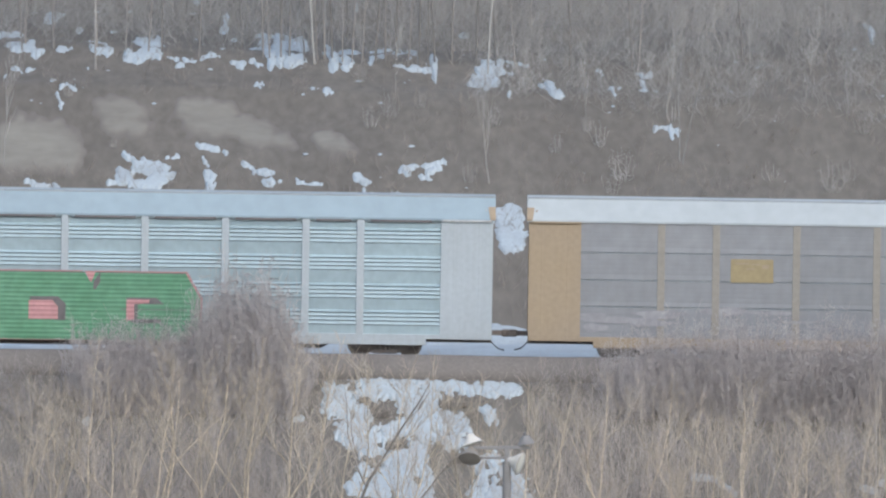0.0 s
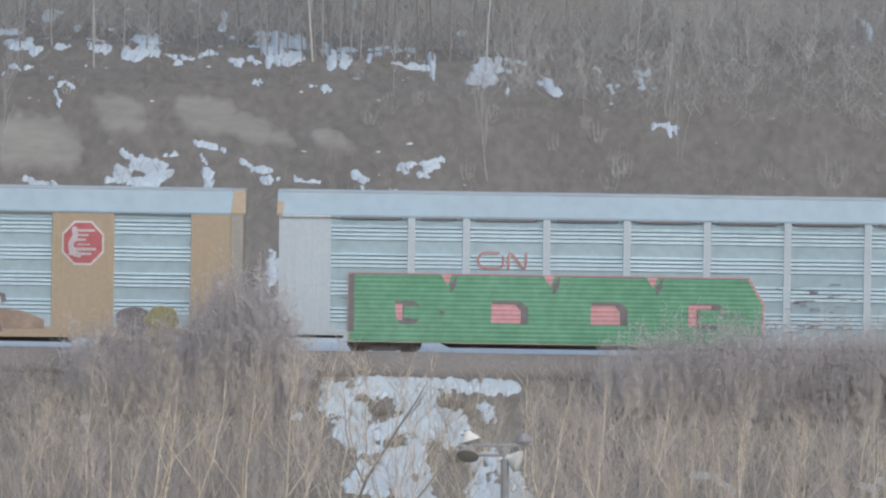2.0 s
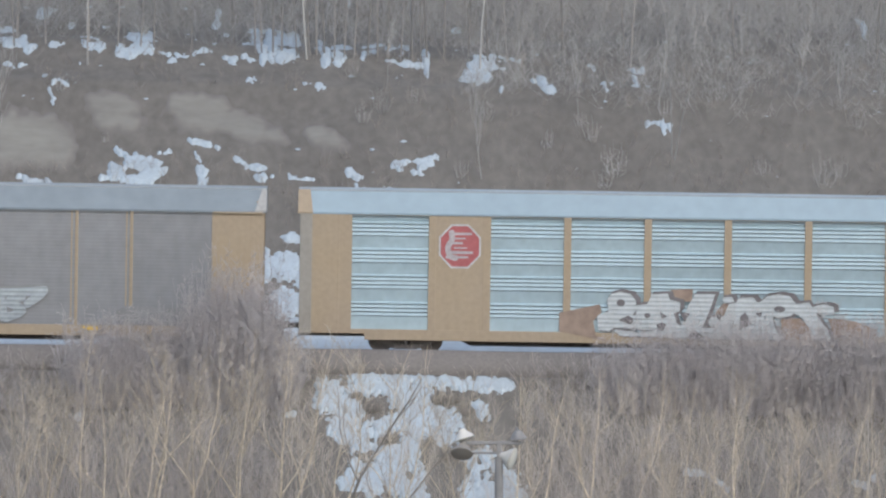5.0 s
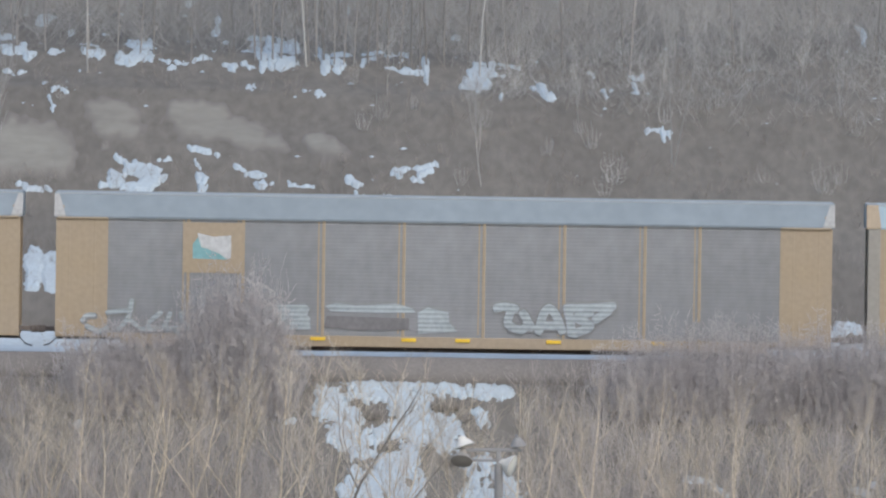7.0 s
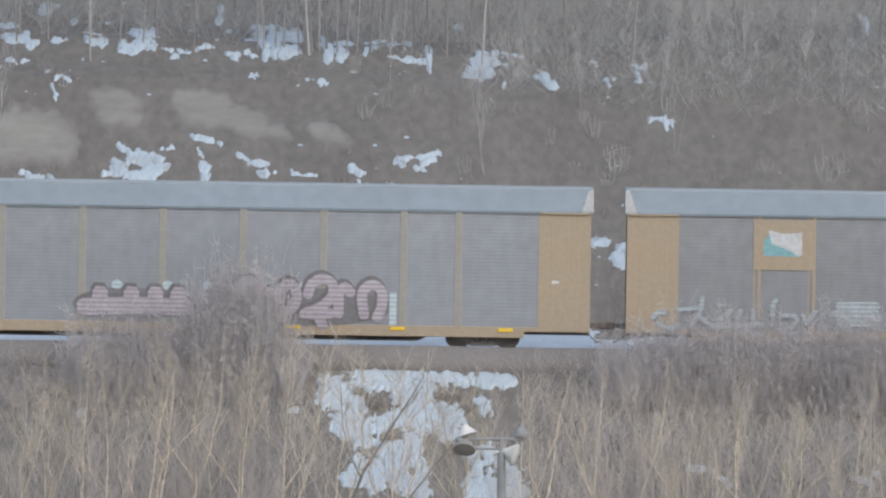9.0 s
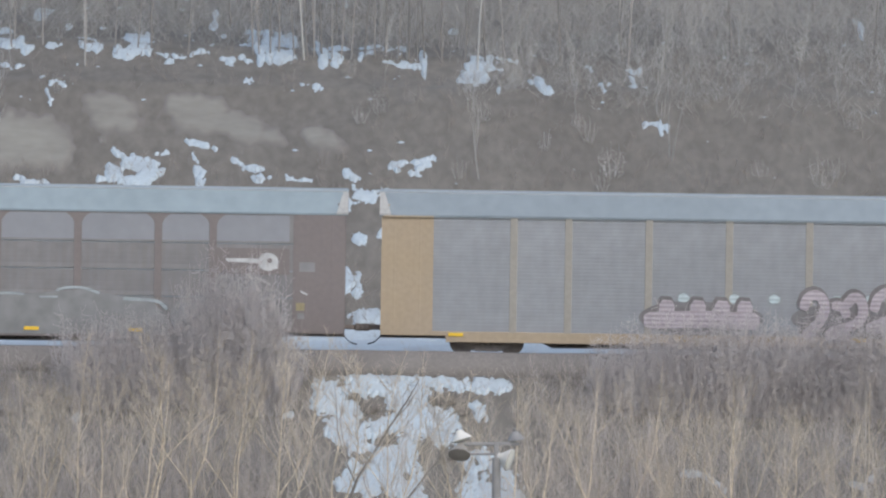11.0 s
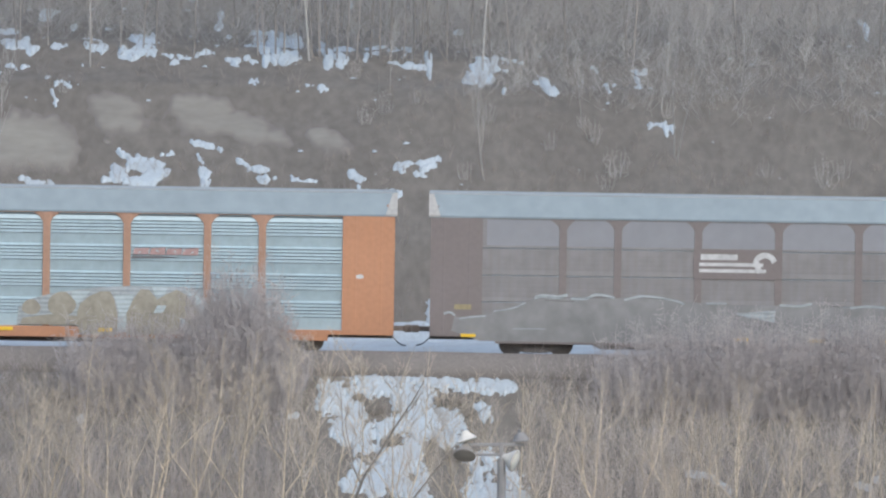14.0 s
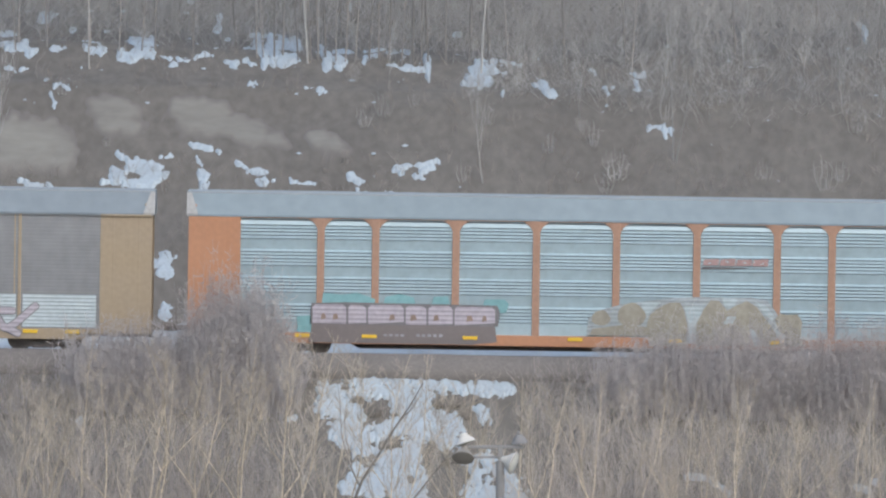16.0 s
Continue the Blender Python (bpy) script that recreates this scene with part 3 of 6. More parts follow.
def panel_rows(kind):
    """Rows of a side panel's section from sill to eave: (height, how far in, holed)."""
    rows = []
    if kind == "slots":
        groups, n, gap, tall = (1.33, 2.27, 3.25, 4.22), 4, 0.142, 0.03
    elif kind == "slots_high":
        groups, n, gap, tall = (1.48, 2.44, 3.36, 4.30), 4, 0.142, 0.03
    elif kind == "slots_thin":
        groups, n, gap, tall = (1.48, 2.44, 3.38, 4.32), 5, 0.118, 0.024
    else:
        groups, n, gap, tall = (), 0, 0, 0
    cuts = [(c + (k - (n - 1) / 2) * gap, tall, 0.014, True) for c in groups for k in range(n)]
    if kind in ("fine", "seams", "plain_ribs"):
        step = 0.13 if kind == "fine" else 0.16
        cuts += [(0.95 + step * k, 0.035, 0.002, False) for k in range(int(3.8 / step))]
    if kind == "seams":
        cuts = [c for c in cuts if min(abs(c[0] - s) for s in (3.78, 2.82, 1.88)) > 0.09]
        cuts += [(s, 0.034, 0.022, True) for s in (3.78, 2.82, 1.88)]
    if kind != "seams":
        cuts.append((4.745, 0.05, 0.04, kind != "fine"))
    cuts = [c for c in cuts if c[0] == 4.745 or c[0] < 4.66]
    cuts.sort()
    rows.append((0.80, 0.0, False))
    for z, tall_, deep, holed in cuts:
        if holed and z < 4.7 and groups:
            # pressed louvre: its blade leans out below and catches the sky
            lowest = not any(0 < z - c[0] < 0.2 and c[3] for c in cuts)
            rows += [(z - tall_ / 2 - 0.006, -0.035 if lowest else 0.012, False), (z - tall_ / 2, deep, holed), (z + tall_ / 2, deep, False), (z + tall_ / 2 + 0.004, -0.055, False)]
            if not any(0 < c[0] - z < 0.2 and c[3] for c in cuts):
                # above each group the sheet falls back and leans out again
                rows.append((z + tall_ / 2 + 0.08, 0.05, False))
        else:
            lip = -0.014 if holed and z < 4.7 else 0.0
            rows += [(z - tall_ / 2 - 0.012, 0.0, False), (z - tall_ / 2, deep, holed), (z + tall_ / 2, deep, False), (z + tall_ / 2 + 0.010, lip, False)]
    rows.append((4.80, 0.0, False))
    return rows


PANELS = {}


def panel_mesh(kind, width, material):
    key = (kind, round(width, 2), material)
    if key not in PANELS:
        me = bpy.data.meshes.new("panel")
        co, faces, which = [], [], []
        rows = panel_rows(kind)
        for z, deep, _ in rows:
            co += [(-width / 2, deep, z), (width / 2, deep, z)]
        for i in range(len(rows) - 1):
            faces.append((2 * i, 2 * i + 1, 2 * i + 3, 2 * i + 2))
            which.append(1 if rows[i][2] else 0)
        n = len(co)
        co += [(x, 0.06, z) for z in (0.80, 4.80) for x in (-width / 2, width / 2)]
        faces += [(n, n + 2, n + 3, n + 1)]
        which.append(0)
        me.from_pydata(co, [], faces)
        me.materials.append(MATS[material])
        me.materials.append(MATS["perforation_pale" if kind == "slots_thin" else "perforation"])
        me.polygons.foreach_set("material_index", which)
        PANELS[key] = me
    return PANELS[key]


SHARED = {}


def shared(name, make, material, smooth=False):
    """A mesh that alike parts of all cars share."""
    key = (name, material)
    if key not in SHARED:
        bm = make()
        me = bpy.data.meshes.new(name)
        bmesh.ops.recalc_face_normals(bm, faces=bm.faces)
        bm.to_mesh(me)
        bm.free()
        me.materials.append(MATS[material])
        if smooth:
            for p in me.polygons:
                p.use_smooth = True
        SHARED[key] = me
    return SHARED[key]


def roof_mesh():
    bm = bmesh.new()
    ring = [(-1.54, EAVE - 0.03), (-1.54, EAVE + 0.04), (-1.19, ROOF - 0.03), (-0.5, ROOF), (0, ROOF)]
    ring = ring + [(-y, z) for y, z in ring[-2::-1]]
    xs = [-HALF - 0.07, HALF + 0.07]
    loft(bm, [[(x, y, z) for y, z in ring] for x in xs])
    return bm


def post_mesh(brackets=False):
    bm = box(bmesh.new(), -0.13, 0.13, -SIDE - 0.022, -SIDE + 0.05, 0.78, 4.82, 0.008)
    if brackets:
        for s in (-1, 1):
            pts = [(s * 0.12, 4.42), (s * 0.12, 4.81), (s * 0.46, 4.81), (s * 0.3, 4.7), (s * 0.19, 4.58)]
            flat(bm, pts, -SIDE - 0.018, 0.03)
    return bm


def thin_post_mesh():
    bm = box(bmesh.new(), -0.055, 0.055, -SIDE - 0.022, -SIDE + 0.05, 0.78, 4.82, 0.008)
    box(bm, -0.2, -0.15, -SIDE - 0.012, -SIDE + 0.05, 0.9, 4.8)
    return bm


def end_panel_mesh():
    ring = [(-0.915, 0.04), (-0.915, -0.026)]
    for x in (-0.45, 0.45):
        ring += [(x - 0.03, -0.026), (x - 0.02, -0.030), (x + 0.02, -0.030), (x + 0.03, -0.026)]
    ring += [(0.915, -0.026), (0.915, 0.04)]
    return loft(bmesh.new(), [[(x, -SIDE + y, z) for x, y in ring] for z in (0.72, 4.82)])


def sill_mesh():
    # the side sills are cut away beyond the bogies
    bm = bmesh.new()
    for s in (-1, 1):
        for k, x in ((-1, -11.35), (1, 11.35)):
            box(bm, min(x, k * HALF), max(x, k * HALF), s * (SIDE - 0.05) - 0.07, s * (SIDE - 0.05) + 0.07, 0.64, 0.80, 0.01)
        box(bm, -11.35, 11.35, s * (SIDE - 0.05) - 0.07, s * (SIDE - 0.05) + 0.07, 0.42, 0.80, 0.01)
    box(bm, -HALF, HALF, -SIDE + 0.12, SIDE - 0.12, 0.66, 0.78)
    return bm


def center_sill_mesh():
    bm = bmesh.new()
    loft(bm, [[(x, -0.35, lo), (x, 0.35, lo), (x, 0.3, 0.655), (x, -0.3, 0.655)] for x, lo in ((-HALF, 0.5), (-11.4, 0.5), (-8.2, 0.5), (-7.6, 0.22), (7.6, 0.22), (8.2, 0.5), (11.4, 0.5), (HALF, 0.5))])
    return bm


def top_rail_mesh():
    bm = bmesh.new()
    for s in (-1, 1):
        box(bm, -HALF, HALF, s * (SIDE - 0.05) - 0.05, s * (SIDE - 0.05) + 0.05, 4.80, EAVE + 0.02)
    return bm


def door_mesh():
    bm = box(bmesh.new(), -0.03, 0.03, -1.42, 1.42, 0.8, 5.25, 0.01)
    for k in range(9):
        box(bm, -0.05, 0.05, -1.35 + k * 0.32, -1.27 + k * 0.32, 0.9, 5.15)
    return bm


def frame_mesh():
    """A bogie's side frame with its arched top chord, spring nest and bearing boxes."""
    bm = bmesh.new()
    outline = [(-1.15, 0.33), (-1.15, 0.52), (-0.75, 0.56), (-0.45, 0.68), (0.45, 0.68), (0.75, 0.56), (1.15, 0.52), (1.15, 0.33), (0.85, 0.3), (0.5, 0.12), (-0.5, 0.12), (-0.85, 0.3)]
    flat(bm, outline, -0.06, 0.12)
    for x in (-0.87, 0.87):
        rod(bm, (x, -0.16, 0.42), (x, 0.02, 0.42), 0.13, n=12)
    # brake beams and hangers fill the space inside the wheels
    box(bm, -0.42, 0.42, -0.14, 0.1, 0.1, 0.3, 0.02)
    for x in (-0.2, 0, 0.2):
        rod(bm, (x, -0.1, 0.24), (x, -0.1, 0.5), 0.075, n=8)
    return bm


def wheelset_mesh():
    bm = bmesh.new()
    for y in (-0.755, 0.755):
        s = 1 if y > 0 else -1
        rod(bm, (0, y - s * 0.09, 0), (0, y - s * 0.055, 0), 0.45, n=28)
        rod(bm, (0, y - s * 0.055, 0), (0, y + s * 0.07, 0), 0.42, n=28)
        rod(bm, (0, y + s * 0.07, 0), (0, y + s * 0.13, 0), 0.15, n=12)
        for k in range(4):
            a = k * math.pi / 2
            rod(bm, (0.25 * math.cos(a), y + s * 0.05, 0.25 * math.sin(a)), (0.25 * math.cos(a), y + s * 0.085, 0.25 * math.sin(a)), 0.05, n=8)
    rod(bm, (0, -0.98, 0), (0, 0.98, 0), 0.075, n=12)
    return bm


def coupler_mesh():
    bm = box(bmesh.new(), -0.62, 0.1, -0.09, 0.09, 0.76, 0.94, 0.02)
    box(bm, 0.05, 0.36, -0.17, 0.15, 0.72, 0.98, 0.05)
    box(bm, 0.3, 0.46, 0.0, 0.2, 0.74, 0.96, 0.04)
    return bm


def hose_mesh():
    bm = bmesh.new()
    line = spline([(0, 0.62), (0.12, 0.45), (0.3, 0.3), (0.5, 0.25)], 0.06)
    rings = [[(p[0], 0.03 * math.cos(a) - 0.3, p[1] + 0.03 * math.sin(a)) for a in (2 * math.pi * k / 6 for k in range(6))] for p in line]
    return loft(bm, rings)


def corner_mesh():
    ring = [(-1.56, EAVE, 0.18), (-1.56, EAVE + 0.07, 0.2), (-1.36, EAVE + 0.47, 0.26), (-1.3, EAVE + 0.45, 0.26), (-1.47, EAVE, 0.18)]
    return loft(bmesh.new(), [[(-k, y, z) for y, z, k in ring], [(0.0, y, z) for y, z, k in ring]])


def chalk_corner_mesh():
    # splayed: broad at the eave, narrow at the top
    ring = [(-1.56, EAVE, 0.42), (-1.56, EAVE + 0.07, 0.4), (-1.215, EAVE + 0.79, 0.17), (-1.15, EAVE + 0.79, 0.17), (-1.47, EAVE, 0.4)]
    return loft(bmesh.new(), [[(-k, y, z) for y, z, k in ring], [(0.0, y, z) for y, z, k in ring]])


def skylit_roof_edge_mesh():
    bm = bmesh.new()
    for s in (-1, 1):
        box(bm, -HALF - 0.06, HALF + 0.06, s * 1.17 - 0.04, s * 1.17 + 0.04, ROOF - 0.06, ROOF + 0.012, 0.008)
    return bm


def wide_corner_mesh():
    # wraps the whole slope of the roof's end
    ring = [(-1.565, EAVE - 0.02, 0.52), (-1.565, EAVE + 0.05, 0.52), (-1.21, ROOF - 0.02, 0.42), (-1.1, ROOF, 0.42), (-1.1, ROOF - 0.08, 0.42), (-1.47, EAVE - 0.02, 0.5)]
    return loft(bmesh.new(), [[(-k, y, z) for y, z, k in ring], [(0.0, y, z) for y, z, k in ring]])


def ledge_mesh():
    return box(bmesh.new(), -0.88, 0.88, -SIDE - 0.11, -SIDE, 4.79, 4.855, 0.01)


def corner_post_mesh():
    return box(bmesh.new(), -0.22, 0.22, -SIDE - 0.045, -SIDE + 0.1, 0.6, 4.84, 0.02)


def brake_mesh():
    bm = rod(bmesh.new(), (-0.9, 0.5, 0.52), (0.4, 0.5, 0.52), 0.16, n=12)
    box(bm, -1.6, -1.2, 0.3, 0.7, 0.42, 0.66, 0.03)
    rod(bm, (0.4, 0.5, 0.52), (2.6, 0.2, 0.55), 0.025, n=6)
    return bm


def freight_car(spec):
    """One autorack car with its parts. Returns the car and its wheelsets."""
    car = new("autorack_car")
    tagged(car, spec["label"], "railway car", group="autorack cars of the train")
    turn = Matrix.Rotation(math.pi, 4, "Z")
    frame_m, end_m, roof_m, post_m = spec["sill"], spec["end"], spec["roof"], spec["post"]
    part("underframe", shared("underframe", sill_mesh, frame_m), None, car)
    part("roof", shared("roof", roof_mesh, roof_m), None, car, spec.get("roof_label", ""))
    # added strip, its pale colour imitates the sky-lit top of the roof
    part("roof_edge", shared("roof_edge", skylit_roof_edge_mesh, "skylit_edge"), None, car, "pale added strip that imitates skylight on the roof's top edge")
    part("top_rail", shared("top_rail", top_rail_mesh, spec.get("rail", frame_m)), None, car)
    part("center_sill", shared("center_sill", center_sill_mesh, "running_gear"), None, car)
    part("brake_gear", shared("brake_gear", brake_mesh, "running_gear"), None, car)
    thin = spec.get("thin", False)
    make_post = thin_post_mesh if thin else (lambda: post_mesh(True)) if spec.get("brackets") else post_mesh
    name = "thin_post" if thin else "arched_post" if spec.get("brackets") else "post"
    half_post = 0.055 if thin else 0.13
    for side in (0, 1):
        m = turn if side else Matrix.Identity(4)
        for k, x in enumerate(POSTS):
            post_mat = spec.get("end_posts", post_m) if k in (0, 1, 6, 7) else post_m
            p = part("side_post", shared(name, make_post, post_mat), None, car)
            p.matrix_local = m @ Matrix.Translation((x, 0, 0))
        for k, (a, b) in enumerate(BAYS):
            left = a + (0 if k == 0 else half_post)
            right = b - (0 if k == 8 else half_post)
            plate = k in spec.get("plates", ())
            if plate:
                bm = box(bmesh.new(), a + half_post, b - half_post, -SIDE - 0.012, -SIDE + 0.05, 0.8, 4.8)
                p = part("side_plate", bm, end_m, car)
                p.matrix_local = m
            else:
                p = part("side_panel", panel_mesh(spec["kind"], right - left, spec["panel"]), None, car)
                p.matrix_local = m @ Matrix.Translation(((left + right) / 2, -SIDE + (0.04 if spec["kind"].startswith("slots") else 0), 0))
        for s in (-1, 1):
            p = part("end_panel", shared("end_panel", end_panel_mesh, end_m), None, car)
            p.matrix_local = m @ Matrix.Translation((s * 12.745, 0, 0))
            if spec.get("ledge"):
                p = part("end_ledge", shared("end_ledge", ledge_mesh, spec["ledge"]), None, car)
                p.matrix_local = m @ Matrix.Translation((s * 12.72, 0, 0))
            if spec.get("corner_post"):
                p = part("corner_post", shared("corner_post", corner_post_mesh, spec["corner_post"]), None, car)
                p.matrix_local = m @ Matrix.Translation((s * (HALF - 0.21), 0, 0))
            style, make = ("wide_corner", wide_corner_mesh) if spec.get("wide") else ("chalk_corner", chalk_corner_mesh) if spec["corner"] == "chalk" else ("roof_corner", corner_mesh)
            c = part("roof_corner", shared(style, make, spec["corner"]), None, car, spec.get("corner_label", ""))
            flip = Matrix.Diagonal((s, 1, 1, 1))
            c.matrix_local = m @ Matrix.Translation((s * (HALF + 0.08), 0, 0)) @ flip
    wheelsets = []
    for s in (-1, 1):
        d = part("end_door", shared("end_door", door_mesh, spec.get("door", end_m)), None, car)
        d.location.x = s * (HALF - 0.25)
        m = Matrix.Identity(4) if s > 0 else turn
        c = part("coupler", shared("coupler", coupler_mesh, "running_gear"), None, car)
        c.matrix_local = m @ Matrix.Translation((HALF + 0.3, 0, 0))
        h = part("brake_hose", shared("brake_hose", hose_mesh, "rubber"), None, car)
        h.matrix_local = m @ Matrix.Translation((HALF - 0.05, 0, 0))
        bolster = box(bmesh.new(), -0.22, 0.22, -1.0, 1.0, 0.4, 0.6, 0.03)
        bogie = part("bogie", bolster, "running_gear", car, "dark brown two-axle bogie, its colour lifted for haze")
        bogie.location.x = s * 9.9
        for y in (-1, 1):
            f_ = part("side_frame", shared("side_frame", frame_mesh, "running_gear"), None, bogie)
            f_.location.y = y * 1.03
        for x in (-0.87, 0.87):
            w = part("wheelset", shared("wheelset", wheelset_mesh, "wheel_steel"), None, bogie)
            w.location = (x, 0, 0.42)
            wheelsets.append((w, x))
    for x in spec.get("reflectors", ()):
        part("reflector", shared("reflector", lambda: box(bmesh.new(), -0.26, 0.26, -SIDE - 0.066, -SIDE - 0.015, 0.63, 0.75, 0.006), "bright_yellow"), None, car, "small bright yellow reflector").location.x = x
    return car, wheelsets


def stroke_word(car, letters, fill, edge, width, label, level=0, name="graffiti_letter", cast=(0.0, 0.0), rim=0.16):
    """Sprayed letters: each a few strokes, a dark or pale edge under a fill."""
    for i, line in enumerate(letters):
        letter = part(name, ribbon(bmesh.new(), line, width, NEAR - 0.030 - 0.0012 * i - level), fill, car, label)
        part("outline", ribbon(bmesh.new(), [(x + cast[0], z + cast[1]) for x, z in line], width + rim, NEAR - 0.004 - 0.0012 * i - level), edge, letter)


def paint(car, name, outlines, material, label="", level=0.0):
    """Plates or paint with the given outlines, (x, z)."""
    return [part(name, flat(bmesh.new(), pts, NEAR - 0.003 - level - 0.0015 * i), material, car, label) for i, pts in enumerate(outlines)][0]


def rect(x0, x1, z0, z1):
    return [(x0, z0), (x1, z0), (x1, z1), (x0, z1)]


rng = random.Random(5)
CARS = []


def add(spec):
    CARS.append(freight_car(spec))
    return CARS[-1][0]


YELLOW_GREY = dict(kind="fine", panel="grey_panel", sill="yellow_paint", end="yellow_paint", post="yellow_paint", thin=True, roof="roof_grey", corner="chalk", rail="grey_panel", corner_label="chalk-white roof corner", ledge="yellow_paint")

# first car: grey seamed panels, yellow ends, white roof
car = add(dict(YELLOW_GREY, kind="seams", panel="blue_grey_panel", thin=False, post="yellow_faded", roof="roof_white", corner="yellow_paint", label="autorack car with grey seamed panels, yellow ends and white roof"))
paint(car, "emblem", [rect(-6.55, -5.05, 2.8, 3.62)], "emblem_gold", "golden yellow painted emblem")
paint(car, "emblem", [rect(-6.4, -5.9, 3.44, 3.5), rect(-5.85, -5.5, 3.42, 3.47), rect(-6.0, -5.7, 3.26, 3.31), rect(-5.45, -5.2, 3.3, 3.44)], "yellow_paint", "worn emblem bars", 0.01)
smears = []
for k in range(16):
    cx, cz = rng.uniform(-11.5, 11.5), rng.uniform(1.1, 1.8)
    smears.append(oval(cx, cz, rng.uniform(0.3, 1.1), rng.uniform(0.04, 0.16), 24, 0.14, rng))
paint(car, "faded_paint", smears, "faded_pale", "faded pale paint smear", -0.022)

# second car: white slotted panels, long green graffiti
car = add(dict(kind="slots", panel="silver_panel", sill="white_paint", end="white_paint", post="white_paint", roof="roof_silver", corner="yellow_paint", rail="perforation", ledge="plate_white",
               label="white autorack car with slotted panels and long green graffiti"))
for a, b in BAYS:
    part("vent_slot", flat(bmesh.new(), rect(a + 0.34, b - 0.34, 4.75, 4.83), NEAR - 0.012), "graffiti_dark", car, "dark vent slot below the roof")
z0, z1 = 0.44, 2.84
notched = [(-11.15, z0), (2.95, z0), (3.35, 0.9), (3.4, 1.9), (2.85, z1), (-0.3, z1), (-0.5, 2.5), (-0.72, z1), (-3.92, z1), (-4.12, 2.5), (-4.34, z1), (-7.55, z1), (-7.74, 2.5), (-7.95, z1), (-11.15, z1)]
paint(car, "graffiti_edge", [[(x * 1.0 + (0.07 if x > 0 else -0.06), z + (0.04 if z > 1 else -0.02)) for x, z in notched]], "graffiti_pink", "pink edge of the graffiti")
green = paint(car, "graffiti", [notched], "graffiti_green", "four block letters sprayed in green", 0.006)
pits, hearts = bmesh.new(), []
for k, x in enumerate((-5.57, -2.07)):
    flat(pits, [(x - 0.55, 1.95), (x + 0.45, 1.95), (x + 0.72, 1.7), (x + 0.72, 1.12), (x + 0.35, 1.12), (x + 0.3, 1.2), (x - 0.55, 1.2)], NEAR - 0.014)
    hearts.append([(x - 0.58, 1.82), (x + 0.25, 1.82), (x + 0.45, 1.6), (x + 0.45, 1.15), (x - 0.58, 1.15)])
flat(pits, [(-9.55, 1.9), (-8.85, 1.9), (-8.65, 1.7), (-9.2, 1.7), (-9.25, 1.3), (-8.7, 1.25), (-8.85, 1.08), (-9.4, 1.08)], NEAR - 0.014)
hearts.append([(-9.55, 1.8), (-9.28, 1.78), (-9.28, 1.2), (-9.5, 1.25)])
flat(pits, rect(-7.98, -7.8, 1.42, 1.56), NEAR - 0.014)
x = 1.49
flat(pits, [(x - 0.7, 1.95), (x + 0.35, 1.95), (x + 0.62, 1.72), (x - 0.3, 1.72), (x - 0.3, 1.2), (x + 0.55, 1.2), (x + 0.5, 1.06), (x - 0.55, 1.06)], NEAR - 0.014)
hearts.append([(x - 0.7, 1.88), (x + 0.1, 1.88), (x + 0.1, 1.76), (x - 0.42, 1.72), (x - 0.42, 1.2), (x - 0.7, 1.1)])
tagged(part("letter_shadow", pits, "graffiti_dark", green), kind="stuff")
for pts in hearts:
    part("letter_heart", flat(bmesh.new(), pts, NEAR - 0.018), "graffiti_pink", green, "pink hollow of a letter")
bm = bmesh.new()
for x in (-7.74, -4.12, -0.5):
    flat(bm, [(x - 0.2, 2.87), (x + 0.2, 2.87), (x + 0.03, 2.46)], NEAR - 0.016)
tagged(part("notch", bm, "graffiti_pink", green), kind="stuff")
bm = bmesh.new()
for x in (-7.62, -4.0, -0.38):
    flat(bm, [(x, 2.5), (x + 0.24, 2.84), (x + 0.24, 2.5), (x + 0.08, 2.22), (x, 2.22)], NEAR - 0.020)
flat(bm, rect(-11.1, 2.9, 2.80, 2.835), NEAR - 0.011)
flat(bm, rect(0.6, 2.9, 1.52, 1.55), NEAR - 0.011)
flat(bm, rect(-11.18, -10.98, 0.8, 2.8), NEAR - 0.011)
part("letter_line", bm, "graffiti_dark", green)
mark = bmesh.new()
ribbon(mark, [(-5.92, 3.62), (-6.45, 3.62), (-6.63, 3.46), (-6.63, 3.26), (-6.45, 3.1), (-5.92, 3.1), (-5.77, 3.22), (-5.77, 3.5)], 0.085, NEAR - 0.004)
ribbon(mark, [(-5.58, 3.05), (-5.56, 3.54), (-5.45, 3.58), (-5.08, 3.12), (-4.98, 3.16), (-4.96, 3.64)], 0.085, NEAR - 0.006)
part("emblem", mark, "dull_red", car, "red looped emblem")
bm = bmesh.new()
for k in range(30):
    cx = rng.choice((-11.3, 4.0, 4.6, 6.0))
    cx, cz = cx + rng.uniform(-0.35, 0.5), rng.uniform(0.9, 2.7)
    flat(bm, rect(cx, cx + rng.uniform(0.1, 0.5), cz, cz + rng.uniform(0.02, 0.05)), NEAR - 0.002 - k * 0.0004)
tagged(part("stencil_marks", bm, "graffiti_shade", car, "small dark stencilled lines"), kind="stuff")

